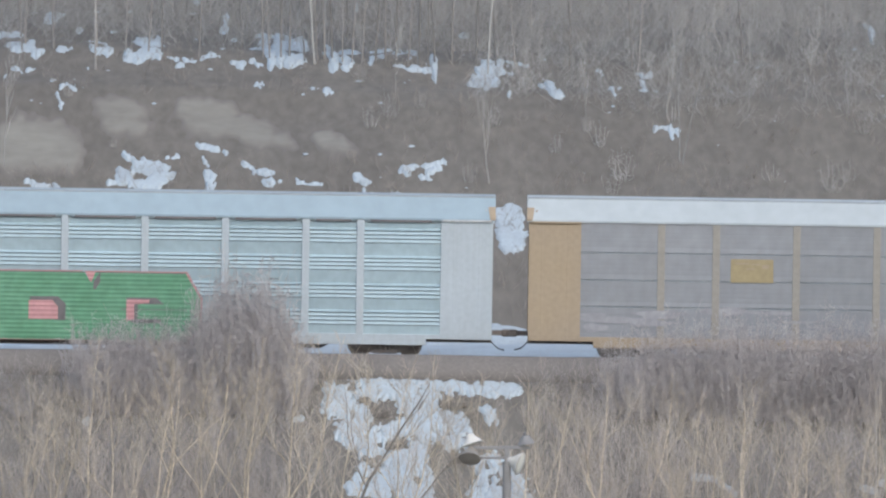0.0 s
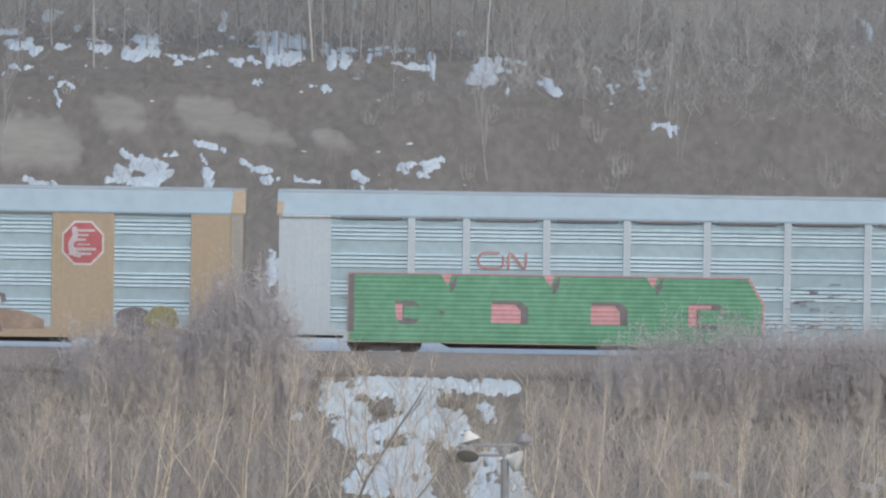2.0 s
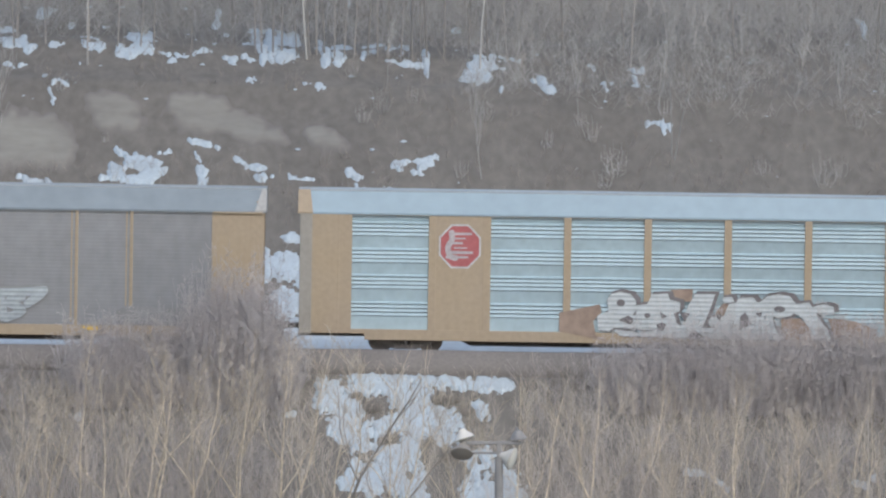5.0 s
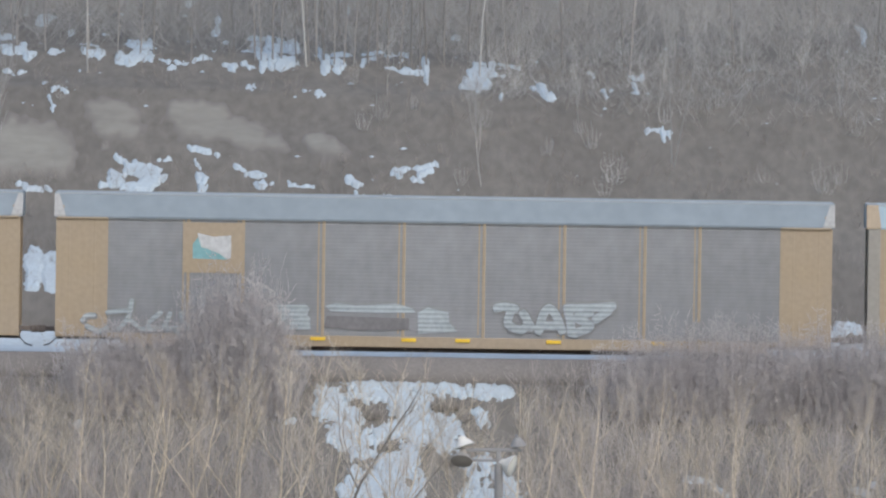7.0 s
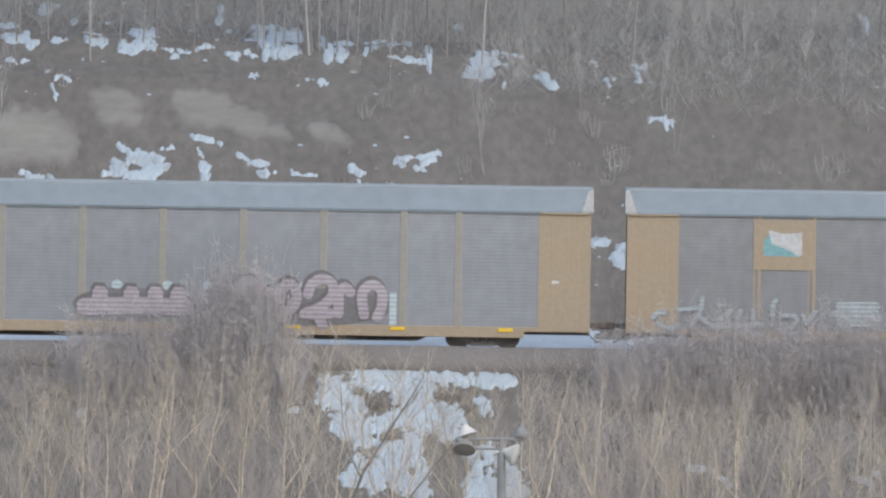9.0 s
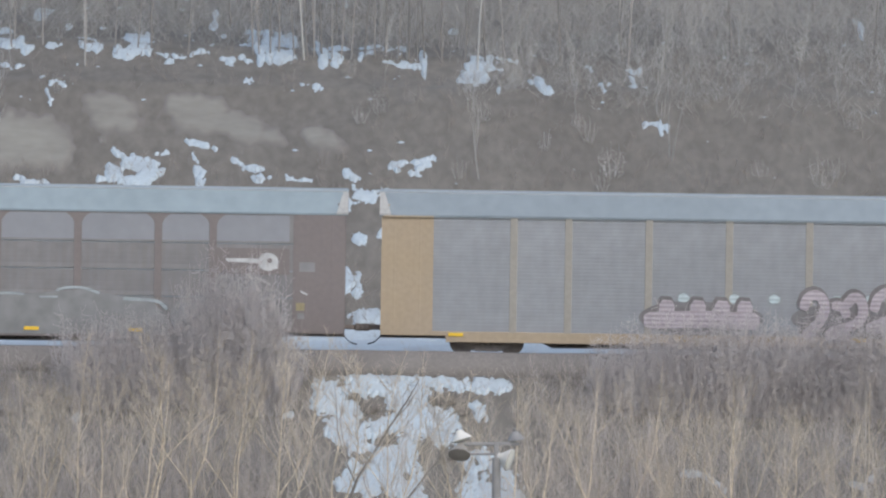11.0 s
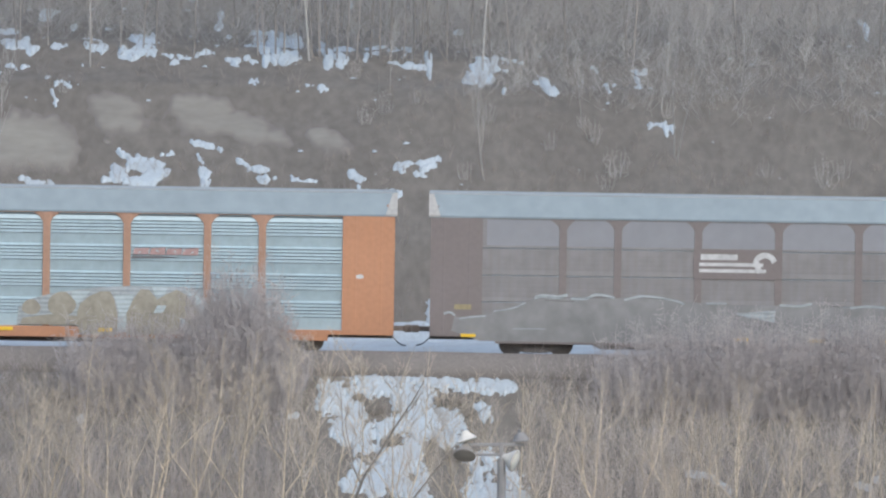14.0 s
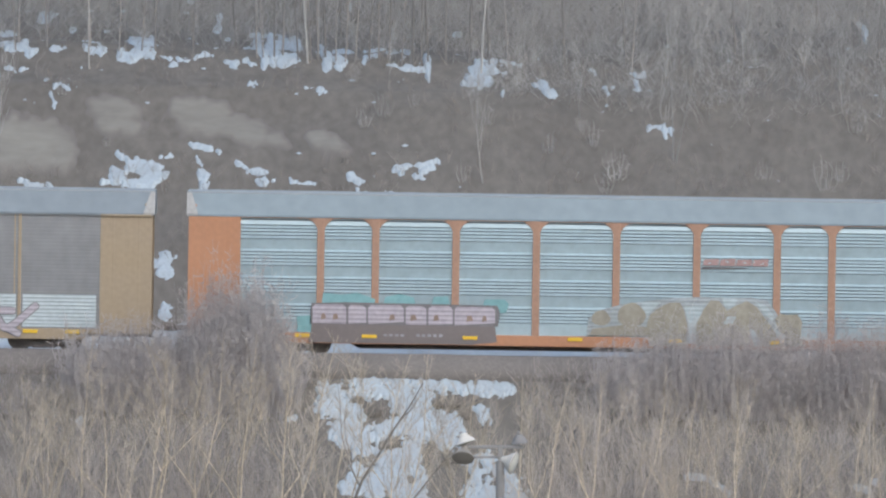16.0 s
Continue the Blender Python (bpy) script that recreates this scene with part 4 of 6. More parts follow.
# third car: silver slotted panels in yellow frame, red octagon emblems
car = add(dict(kind="slots_high", panel="silver_panel", sill="yellow_paint", end="yellow_paint", post="yellow_paint", roof="roof_silver", corner="yellow_paint", plates=(1, 7), wide=True, corner_post="yellow_faded",
               label="yellow autorack car with silver louvred panels and red octagon emblems"))
for cx in (-8.03, 8.03):
    r = 0.74
    octo = lambda r: [(cx + r * math.cos(a), 3.76 + r * 1.05 * math.sin(a)) for a in (math.pi / 8 + k * math.pi / 4 for k in range(8))]
    e = paint(car, "emblem", [octo(r * 1.08)], "plate_white", "red octagon emblem with white border")
    bm = bmesh.new()
    flat(bm, octo(r * 0.99), NEAR - 0.010)
    part("red_field", bm, "red_paint", e)
    bm = bmesh.new()
    for k, (a, b, h) in enumerate(((-0.4, 0.42, 0.05), (-0.3, 0.2, 0.035), (-0.42, 0.1, 0.05), (-0.2, 0.25, 0.03), (-0.45, 0.46, 0.06), (-0.5, 0.3, 0.05))):
        zz = 4.2 - 0.165 * k
        flat(bm, [(cx + a, zz - h), (cx + b, zz - h * 0.7), (cx + b, zz + h * 0.8), (cx + a, zz + h)], NEAR - 0.016 - 0.0006 * k)
    ribbon(bm, [(cx - 0.3, 4.27), (cx - 0.28, 4.0), (cx - 0.42, 3.72), (cx - 0.34, 3.42), (cx - 0.12, 3.34)], 0.2, NEAR - 0.022)
    part("inner_mark", bm, "worn_white", e)
paint(car, "graffiti_shadow", [
    [(-4.5, 1.48), (-3.07, 1.8), (-3.0, 1.5), (-3.3, 1.2), (-3.2, 0.7), (-2.6, 0.45), (-4.5, 0.82)], [(-0.6, 2.34), (0.2, 2.39), (0.16, 1.95), (-0.4, 1.9)], [(0.8, 1.1), (1.07, 1.67), (1.27, 1.9), (1.5, 1.9), (1.3, 1.4), (1.0, 1.05)],
    [(3.3, 1.4), (4.0, 1.4), (4.45, 1.0), (4.45, 0.58), (3.36, 0.58)], [(4.95, 1.43), (5.9, 1.34), (6.7, 1.05), (6.7, 0.72), (5.2, 0.72)]], "graffiti_rust", "rust-coloured spray behind the letters")
FILLS = [
    [(-3.31, 1.4), (-2.91, 1.55), (-2.99, 1.96), (-2.83, 2.16), (-2.51, 2.25), (-2.15, 2.17), (-1.95, 1.94), (-1.95, 1.62), (-2.07, 1.42), (-1.81, 1.46), (-1.77, 0.95), (-2.71, 0.97), (-2.91, 0.85), (-3.27, 0.9)],
    [(-1.95, 1.78), (-1.56, 1.83), (-1.4, 2.17), (-0.84, 2.21), (-0.76, 2), (-0.4, 1.9), (-0.4, 1.6), (-0.62, 1.52), (-0.52, 1.2), (-0.28, 0.97), (-1.12, 0.96), (-1.62, 0.91), (-1.95, 0.94)],
    [(-2.71, 0.91), (-1.72, 0.83), (-1.02, 0.98), (-0.12, 1.05), (0.57, 1.02), (2.96, 1.04), (3.2, 0.64), (0.67, 0.63), (0.11, 0.92), (-0.02, 0.65), (-2.51, 0.7)],
    [(-0.16, 1.71), (0.13, 2.21), (0.83, 2.22), (0.71, 1.82), (0.51, 1.3), (0.37, 0.98), (-0.4, 1.01), (-0.22, 1.33)],
    oval(0.8, 1.24, 0.19, 0.18, 14), [(1.07, 2.1), (1.43, 2.13), (1.51, 1.95), (1.15, 1.89)]]
FILLS += [
    [(1.57, 1.93), (1.67, 2.11), (2.18, 2.12), (2.3, 1.96), (2.7, 1.89), (2.7, 1.01), (1.47, 0.96), (0.77, 0.98), (1.17, 1.51), (1.31, 1.87)],
    [(2.36, 1.92), (2.66, 2.17), (3.06, 2.25), (3.46, 2.18), (3.66, 1.94), (3.7, 1.71), (3.52, 1.5), (3.16, 1.4), (2.86, 1.45), (2.96, 1), (3.16, 0.64), (2.56, 0.65), (2.36, 1.29)],
    [(3.56, 1.9), (4.15, 1.97), (4.25, 1.81), (4.65, 1.92), (5.01, 1.83), (5.05, 1.57), (4.65, 1.52), (4.37, 1.62), (4.57, 1.32), (4.81, 1.03), (4.93, 0.65), (4.25, 0.66), (4.21, 1.02), (3.85, 1.47), (3.56, 1.6)]]
HOLLOWS = [oval(-2.49, 1.86, 0.15, 0.13, 12), [(-2.57, 1.25), (-2.21, 1.42), (-2.01, 1.3), (-2.11, 1.1)], oval(-1.55, 1.43, 0.11, 0.09, 10), [(-1.1, 1.57), (-0.84, 1.4), (-1.04, 1.32)], [(-1.22, 1.11), (-1.02, 1.2), (-0.88, 1.12), (-1, 0.88), (-1.16, 0.92)],
           [(-0.4, 1.54), (-0.04, 1.53), (-0.24, 1.21)], [(-0.08, 0.89), (0.11, 0.92), (0.63, 0.62), (-0.04, 0.61)], [(1.71, 1.44), (1.9, 1.6), (2.14, 1.17), (1.71, 0.96)], oval(3.1, 1.72, 0.2, 0.11, 12), [(2.26, 1.57), (2.5, 1.61), (2.42, 1.41)]]
for i, pts in enumerate(FILLS):
    pts = [(x + 0.15, z) for x, z in pts]
    letter = part("graffiti_letter", flat(bmesh.new(), pts, NEAR - 0.030 - 0.0012 * i), "graffiti_white", car, "thick white bubble letter with dark shadow")
    cx, cz = sum(p[0] for p in pts) / len(pts), sum(p[1] for p in pts) / len(pts)
    part("outline", flat(bmesh.new(), [(x + 0.11 + 0.05 * (1 if x > cx else -1), z + 0.03 + (0.07 if z > cz else -0.07)) for x, z in pts], NEAR - 0.012 - 0.0008 * i), "graffiti_dark", letter)
bm = bmesh.new()
for i, pts in enumerate(HOLLOWS):
    flat(bm, [(x + 0.15, z) for x, z in pts], NEAR - 0.046 - 0.0005 * i)
tagged(part("letter_hollow", bm, "graffiti_dark", car, "small dark hollows of the letters"), kind="stuff")
paint(car, "graffiti_patch", [oval(9.85, 1.05, 0.62, 0.5, 24, 0.05, rng)], "graffiti_dark", "dark sprayed ball", 0.004)
paint(car, "graffiti_patch", [oval(10.85, 1.15, 0.6, 0.42, 24, 0.06, rng)], "graffiti_olive", "olive-yellow sprayed ball", 0.008)
paint(car, "data_plate", [oval(12.9, 2.38, 0.13, 0.11, 12)], "plate_white", "small white plate")

# fourth car: grey fine-ribbed panels, white and teal flag emblem
car = add(dict(YELLOW_GREY, label="autorack car with dull grey ribbed panels and teal flag emblem", reflectors=(-4.4, -1.2, 0.7, 3.9, 7.6)))
plate = paint(car, "emblem_plate", [rect(-9.2, -7.05, 2.95, 4.72)], "yellow_paint", "yellow plate with flag emblem")
bm = bmesh.new()
flat(bm, [(-8.85, 3.45), (-8.85, 3.95), (-8.6, 4.3), (-7.6, 3.42)], NEAR - 0.010)
part("teal_field", bm, "teal_paint", plate)
bm = bmesh.new()
flat(bm, [(-8.7, 4.35), (-8.1, 4.22), (-7.5, 4.28), (-7.5, 3.5), (-7.62, 3.42), (-7.9, 3.62), (-8.3, 3.78), (-8.55, 3.85)], NEAR - 0.016)
part("white_field", bm, "plate_white", plate)
word = [[(1.85, 1.85), (2.17, 1.91), (2.57, 1.84)], [(2.37, 1.75), (2.29, 1.31), (2.73, 1.1), (2.96, 1.27)], [(2.8, 1.72), (3.12, 1.17)], [(3.36, 1.05), (3.52, 1.65), (3.74, 1.89), (4, 1.58), (4.2, 1.07)], [(3.52, 1.25), (4.08, 1.28)],
        [(4.36, 1.88), (4.48, 1.43), (4.52, 0.99)], [(4.32, 1.88), (5.11, 1.92), (5.99, 1.99)], [(5.19, 1.76), (4.71, 1.57), (5.19, 1.28), (4.6, 0.99)], [(5.35, 1.5), (5.85, 1.85)]]
stroke_word(car, word, "faded_ice", "faded_grey", 0.3, "pale ice-blue sprayed letters", 0.004, rim=0.1)
word = [[(-12.71, 1.2), (-12.55, 1.39), (-12.27, 1.41)], [(-12.55, 1.03), (-12.11, 0.84), (-11.82, 0.98)], [(-11.84, 1.5), (-11.36, 1.56), (-10.96, 1.59)], [(-10.96, 1.95), (-11.08, 1.35), (-11.44, 0.91)], [(-11.08, 1.29), (-10.62, 0.96), (-10.12, 1.01)],
        [(-9.93, 1.53), (-10.32, 1.2), (-10.44, 0.92)], [(-9.61, 1.51), (-9.81, 1.03)], [(-9.21, 1.54), (-9.13, 1.18), (-8.89, 1)], [(-9.45, 0.98), (-9.25, 0.74), (-8.93, 0.63)], [(-8.37, 1.91), (-8.49, 1.67), (-8.47, 0.95)],
        [(-8.22, 1.33), (-7.82, 1.36), (-7.62, 1.2), (-7.84, 0.96), (-8.23, 0.84)], [(-8.1, 0.6), (-7.54, 0.77)], [(-7.42, 1.37), (-7.3, 1.11), (-7.02, 1.51)], [(-10.62, 0.92), (-9.63, 0.97), (-8.73, 0.99)]]
stroke_word(car, word, "faded_ice", "faded_grey", 0.16, "pale scribbled spray letters", 0.002, cast=(0.04, -0.05), rim=0.06)
paint(car, "graffiti_patch", [[(-4.16, 1.85), (-3.76, 1.96), (-3.06, 1.87), (-2.37, 1.92), (-1.67, 1.97), (-1.07, 1.8), (-0.97, 1.66), (-2.37, 1.62), (-3.96, 1.66)],
      [(-6.25, 1.86), (-4.85, 1.88), (-4.69, 1.75), (-4.79, 1.54), (-4.67, 1.41), (-4.67, 1.01), (-6.15, 0.95), (-6.25, 1.32), (-6.54, 1.38), (-6.44, 1.52), (-6.25, 1.58)],
      [(-0.9, 1.66), (-0.54, 1.85), (-0.18, 1.75), (0.18, 1.68), (0.22, 1.32), (0.5, 1.01), (-0.87, 0.91)]], "faded_ice", "pale sprayed patches")
paint(car, "faded_paint", [[(-4.2, 1.1), (-3.0, 1.0), (-1.2, 1.05), (-1.2, 1.45), (-4.1, 1.5)]], "graffiti_shade", "darker sprayed strip")
paint(car, "faded_paint", [[(8.6, 0.85), (8.5, 1.3), (8.8, 1.48), (11.4, 1.42), (11.7, 0.85)]], "faded_grey", "pale painted-over bar")

# fifth car: grey ribbed panels with pink graffiti
car = add(dict(YELLOW_GREY, thin=False, post="yellow_faded", panel="blue_grey_panel", label="autorack car with bluish grey panels and pink graffiti", rail="perforation", reflectors=(-11.0, 3.2, 6.9, 10.7)))
paint(car, "graffiti_halo", [oval(-2.4, 1.4, 2.2, 0.6, 28, 0.03, rng), oval(3.8, 1.42, 3.0, 0.66, 28, 0.03, rng)], "graffiti_shade", "grey spray shadow behind the letters")
paint(car, "graffiti_gap", [oval(x, 2.1, 0.2, 0.16, 16, 0.06, rng) for x in (-3.0, -1.2, 0.2, 2.4, 3.55, 5.1)] + [rect(6.6, 6.85, 0.8, 1.95)], "graffiti_ice", "pale blue spray between the letters", 0.003)
word = [[(-4.2, 1.3), (-2.4, 1.36), (-0.5, 1.32)]]
stroke_word(car, word, "graffiti_lilac", "graffiti_dark", 0.6, "dusty pink sprayed block letters", 0.006, cast=(-0.05, 0.1), rim=0.06)
word = [[(x, 1.45), (x + 0.02, 1.85)] for x in (-3.6, -2.5, -1.65, -0.85)]
stroke_word(car, word, "graffiti_lilac", "graffiti_dark", 0.55, "dusty pink sprayed block letters", 0.010, cast=(-0.05, 0.11), rim=0.06)
word = [[(1.25, 1.84), (1.37, 2.16), (1.67, 2.28), (1.93, 2.07), (1.97, 1.69), (1.73, 1.25), (1.33, 0.85)], [(2.33, 1.9), (2.61, 1.86), (2.73, 1.6)], [(2.77, 1.98), (3, 2.21), (3.26, 2.07), (3.32, 1.61), (3.02, 1.25), (2.25, 0.98), (2.21, 0.78), (2.76, 0.83)],
        [(3.72, 1.82), (3.86, 2.2), (4.2, 2.4), (4.56, 2.25), (4.6, 1.85), (4.22, 1.43), (3.6, 1.16)], [(3.56, 1.16), (4.06, 1.13), (4.56, 1.19)], [(4.12, 1.01), (4.28, 0.73)], [(4.81, 1.14), (4.83, 1.89), (5.03, 2.12), (5.25, 1.9)], [(5.71, 1.11), (5.63, 1.83), (5.79, 2.13), (6.07, 2.21), (6.33, 1.96), (6.33, 1.46), (6.15, 1.04)]]
stroke_word(car, word, "graffiti_lilac", "graffiti_dark", 0.36, "dusty pink sprayed letters with dark shadow", 0.008, cast=(-0.06, 0.09), rim=0.08)
paint(car, "data_plate", [rect(12.3, 12.55, 2.35, 2.45)], "plate_white", "small white plate")

# sixth car: brown frame, mauve panels, white emblems
car = add(dict(kind="seams", panel="mauve_panel", sill="brown_paint", end="brown_paint", post="brown_paint", roof="roof_dull", corner="chalk", brackets=True, corner_label="chalk-white roof corner",
               label="dark brown autorack car with dusty mauve panels and white emblems", reflectors=(-12.3, -2.7, 0.0, 2.65, 6.3, 9.4, 10.6)))
for a, b in BAYS:
    part("upper_panel", flat(bmesh.new(), rect(a + 0.14, b - 0.14, 3.83, 4.79), -SIDE - 0.008), "upper_mauve", car)
plate = paint(car, "emblem_plate", [rect(-4.4, -1.35, 2.8, 3.85)], "brown_paint", "brown plate with white striped emblem")
bm = bmesh.new()
flat(bm, rect(-4.15, -2.85, 3.48, 3.68), NEAR - 0.010)
flat(bm, rect(-4.2, -1.95, 3.26, 3.38), NEAR - 0.010)
flat(bm, rect(-4.2, -1.85, 3.04, 3.16), NEAR - 0.010)
ribbon(bm, [(-2.05, 3.05), (-2.2, 3.45), (-1.95, 3.66), (-1.68, 3.6), (-1.55, 3.42)], 0.2, NEAR - 0.014, ends=False)
part("stripes", bm, "plate_white", plate)
plate = paint(car, "emblem_plate", [rect(8.9, 11.7, 2.7, 3.62)], "brown_paint", "brown plate with white key emblem")
bm = bmesh.new()
flat(bm, [(9.45, 3.2), (9.55, 3.14), (10.6, 3.1), (10.6, 3.26), (9.45, 3.26)], NEAR - 0.010)
flat(bm, oval(10.95, 3.15, 0.36, 0.32, 20), NEAR - 0.013)
flat(bm, [(10.75, 2.95), (11.3, 2.9), (11.25, 3.1)], NEAR - 0.016)
part("key", bm, "plate_white", plate)
bm = bmesh.new()
flat(bm, oval(11.0, 3.2, 0.1, 0.09, 12), NEAR - 0.020)
part("key_hole", bm, "brown_paint", plate)
paint(car, "data_plate", [rect(12.05, 12.6, 2.82, 3.15)], "faded_grey", "grey data plate")
paint(car, "data_plate", [[(12.1, 2.1), (12.35, 1.98), (12.35, 2.05), (12.1, 2.16)]], "plate_white", "small white plate")
paint(car, "faded_paint", [[(-12.9, 0.85), (-12.8, 1.35), (-12.15, 1.32), (-11.35, 1.52), (-10.4, 1.85), (-9.9, 2.08), (-8.2, 2.02), (-6.4, 2.12), (-5.0, 2.0), (-3.2, 1.92), (-1.3, 1.9), (-0.3, 1.96), (1.2, 1.84), (2.4, 1.88), (3.5, 2.0), (4.5, 2.1), (5.6, 1.9), (6.9, 1.7), (7.4, 1.2), (7.5, 0.5), (-11.9, 0.5)]], "faded_grey", "large faded grey painted-over shape")
paint(car, "faded_paint", [oval(8.1, 1.25, 0.6, 0.5, 18, 0.08, rng)], "faded_grey", "faded grey painted ball", 0.003)
PALE = [([(-13.15, 1.45), (-12.95, 1.5), (-12.79, 1.4)], 0.08), ([(-12.6, 1.28), (-12.15, 1.35), (-11.71, 1.38)], 0.06), ([(-11.4, 1.56), (-10.76, 1.67), (-10.3, 1.87)], 0.05), ([(-9.95, 2.06), (-9.69, 2.12), (-9.17, 2.09), (-8.85, 2.15)], 0.12),
        ([(-8.67, 2.04), (-8.17, 2.05), (-7.77, 2.2), (-7.18, 2.09)], 0.09), ([(-6.8, 2.03), (-6.21, 2.16), (-5.61, 2.12), (-5.01, 2.02), (-4.72, 1.91)], 0.07), ([(-3.92, 1.94), (-3.22, 1.95)], 0.06), ([(-1.33, 1.92), (-0.64, 1.9), (-0.24, 1.98)], 0.08),
        ([(1.15, 1.86), (1.75, 1.92), (2.35, 1.89)], 0.08), ([(2.94, 1.8), (3.54, 1.81)], 0.07), ([(3.54, 2.05), (3.94, 2.14), (4.49, 2.13), (5.0, 1.97)], 0.09), ([(5.9, 1.78), (7.0, 1.72), (7.4, 1.45)], 0.12), ([(-10.7, 0.95), (-9.6, 0.96)], 0.04)]
for line, wide in PALE:
    part("graffiti_line", ribbon(bmesh.new(), line, wide, NEAR - 0.010), "faded_ice", car, "thin pale sprayed line")
part("graffiti_shade", ribbon(bmesh.new(), [(-9.6, 1.96), (-9.0, 1.95), (-8.6, 1.94)], 0.035, NEAR - 0.008), "graffiti_dark", car, "thin dark sprayed line")
paint(car, "graffiti_patch", [[(-2.92, 1.61), (-2.13, 1.67), (-1.47, 1.72), (-1.53, 1.3), (-2.13, 1.41), (-2.53, 1.48)]], "faded_ice", "pale sprayed patch", 0.006)
paint(car, "yellow_tab", [rect(-12.8, -12.2, 1.6, 1.78)], "faded_yellow", "faded yellow painted tab")
paint(car, "yellow_tab", [rect(11.95, 12.25, 1.45, 1.72)], "faded_yellow", "faded yellow painted tab")
paint(car, "data_plate", [rect(12.0, 12.25, 1.15, 1.36)], "faded_grey", "grey data plate")

# seventh car: silver louvred panels in orange frame
car = add(dict(kind="slots_thin", panel="silver_panel", sill="orange_paint", end="orange_paint", post="orange_worn", roof="roof_dull", corner="chalk", brackets=True, corner_label="chalk-white roof corner",
               label="orange autorack car with silver louvred panels and graffiti", reflectors=(-9.6, -7.25, -3.7, 0.0, 3.5, 7.08)))
paint(car, "name", [[(4.45 + 0.58 * k, 3.36), (5.0 + 0.58 * k, 3.38 - 0.02 * (k % 2)), (5.03 + 0.58 * k, 3.6 + 0.03 * (k % 2)), (4.5 + 0.58 * k, 3.58)] for k in range(4)], "faded_red", "worn red painted name bar")
paint(car, "name_chip", [[(4.6 + 0.31 * k, 3.42 + 0.05 * (k % 3)), (4.75 + 0.31 * k, 3.44 + 0.05 * (k % 2)), (4.72 + 0.31 * k, 3.49 + 0.03 * (k % 3))] for k in range(7)], "graffiti_ice", "pale worn spot on the name bar", 0.008)
part("name_line", flat(bmesh.new(), [(4.43, 3.23), (4.43, 3.32), (5.4, 3.31), (6.1, 3.29), (5.4, 3.25)], NEAR - 0.004), "graffiti_dark", car, "dark line under the worn name")
paint(car, "graffiti_teal", [[(-8.95, 1.7), (-8.9, 2.2), (-8.2, 2.14), (-7.7, 2.22), (-7.05, 2.0), (-7.1, 1.7)], [(-6.8, 1.7), (-6.7, 2.08), (-6.2, 2.2), (-5.7, 2.08), (-5.6, 1.7)], [(-5.1, 1.7), (-5.0, 2.12), (-4.5, 2.14), (-4.4, 1.7)],
      [(-3.3, 1.7), (-3.2, 2.05), (-2.5, 2.06), (-2.35, 1.9), (-2.45, 1.6), (-2.8, 1.55)], [(-9.8, 0.8), (-9.8, 1.36), (-9.3, 1.4), (-9.3, 0.8)]], "teal_paint", "teal sprayed background")
paint(car, "graffiti_block", [[(-9.4, 0.45), (-9.25, 1.25), (-2.85, 1.25), (-2.75, 0.55), (-3.6, 0.45)]], "brown_paint", "dark brown sprayed block", 0.003)
paint(car, "graffiti_outline", [[(-9.36, 1.1), (-9.3, 1.84), (-8.1, 1.88), (-5.0, 1.86), (-2.75, 1.84), (-2.66, 1.6), (-2.72, 1.1)]], "graffiti_shade", "dark edge of the lilac letters", 0.006)
letters = (-9.28, -8.02, -7.32, -6.0, -5.2, -4.28, -2.78)
for k, (a, b) in enumerate(zip(letters, letters[1:])):
    paint(car, "graffiti_letter", [[(a + 0.03, 1.12), (a + 0.02, 1.7), (a + 0.12, 1.79), (b - 0.16, 1.8 - 0.03 * (k % 2)), (b - 0.05, 1.68), (b - 0.04, 1.12 + 0.05 * (k % 3))]], "graffiti_mist", "pale lilac block letter", 0.010)
paint(car, "letter_hollow", [[(x - w, 1.26), (x - w * 0.8, 1.46), (x + w * 0.5, 1.48), (x + w, 1.3)] for x, w in ((-8.87, 0.09), (-8.44, 0.1), (-6.45, 0.1), (-5.7, 0.12), (-4.9, 0.1), (-3.72, 0.12), (-3.2, 0.08))], "graffiti_rust", "small dark hollow of a letter", 0.014)
bars = [rect(-6.75 + 0.2 * k, -6.62 + 0.2 * k, 0.7, 0.78) for k in range(4)] + [rect(-5.6 + 0.2 * k, -5.47 + 0.2 * k, 0.7, 0.8) for k in range(5)]
bm = bmesh.new()
for pts in bars:
    flat(bm, pts, NEAR - 0.012)
tagged(part("stencil_marks", bm, "faded_pale", car, "small pale stencilled line"), kind="stuff")
paint(car, "graffiti_halo", [[(0.4, 0.85), (0.45, 1.45), (0.9, 1.75), (1.6, 1.95), (2.6, 2.1), (3.4, 2.2), (4.51, 2.26), (5.3, 2.24), (6.2, 2.26), (6.75, 2.16), (7.1, 1.7), (7.3, 0.85)]], "faded_ice", "pale spray behind the letters")
paint(car, "graffiti_gap", [[(2.32, 2.05), (3.01, 2.06), (2.76, 1.82), (2.52, 1.59), (2.32, 1.69)], [(3.83, 1.91), (4.51, 1.96), (4.31, 1.32), (4.35, 0.61), (3.83, 0.6), (3.99, 1.32)], [(5.14, 2.23), (5.7, 2.22), (5.6, 1.98), (5.46, 1.86), (5.26, 1.9)],
      [(6.34, 2.11), (6.69, 2.0), (7.05, 1.56), (6.93, 1.44), (6.59, 1.76)]], "graffiti_ice", "pale blue spray between the letters", 0.006)
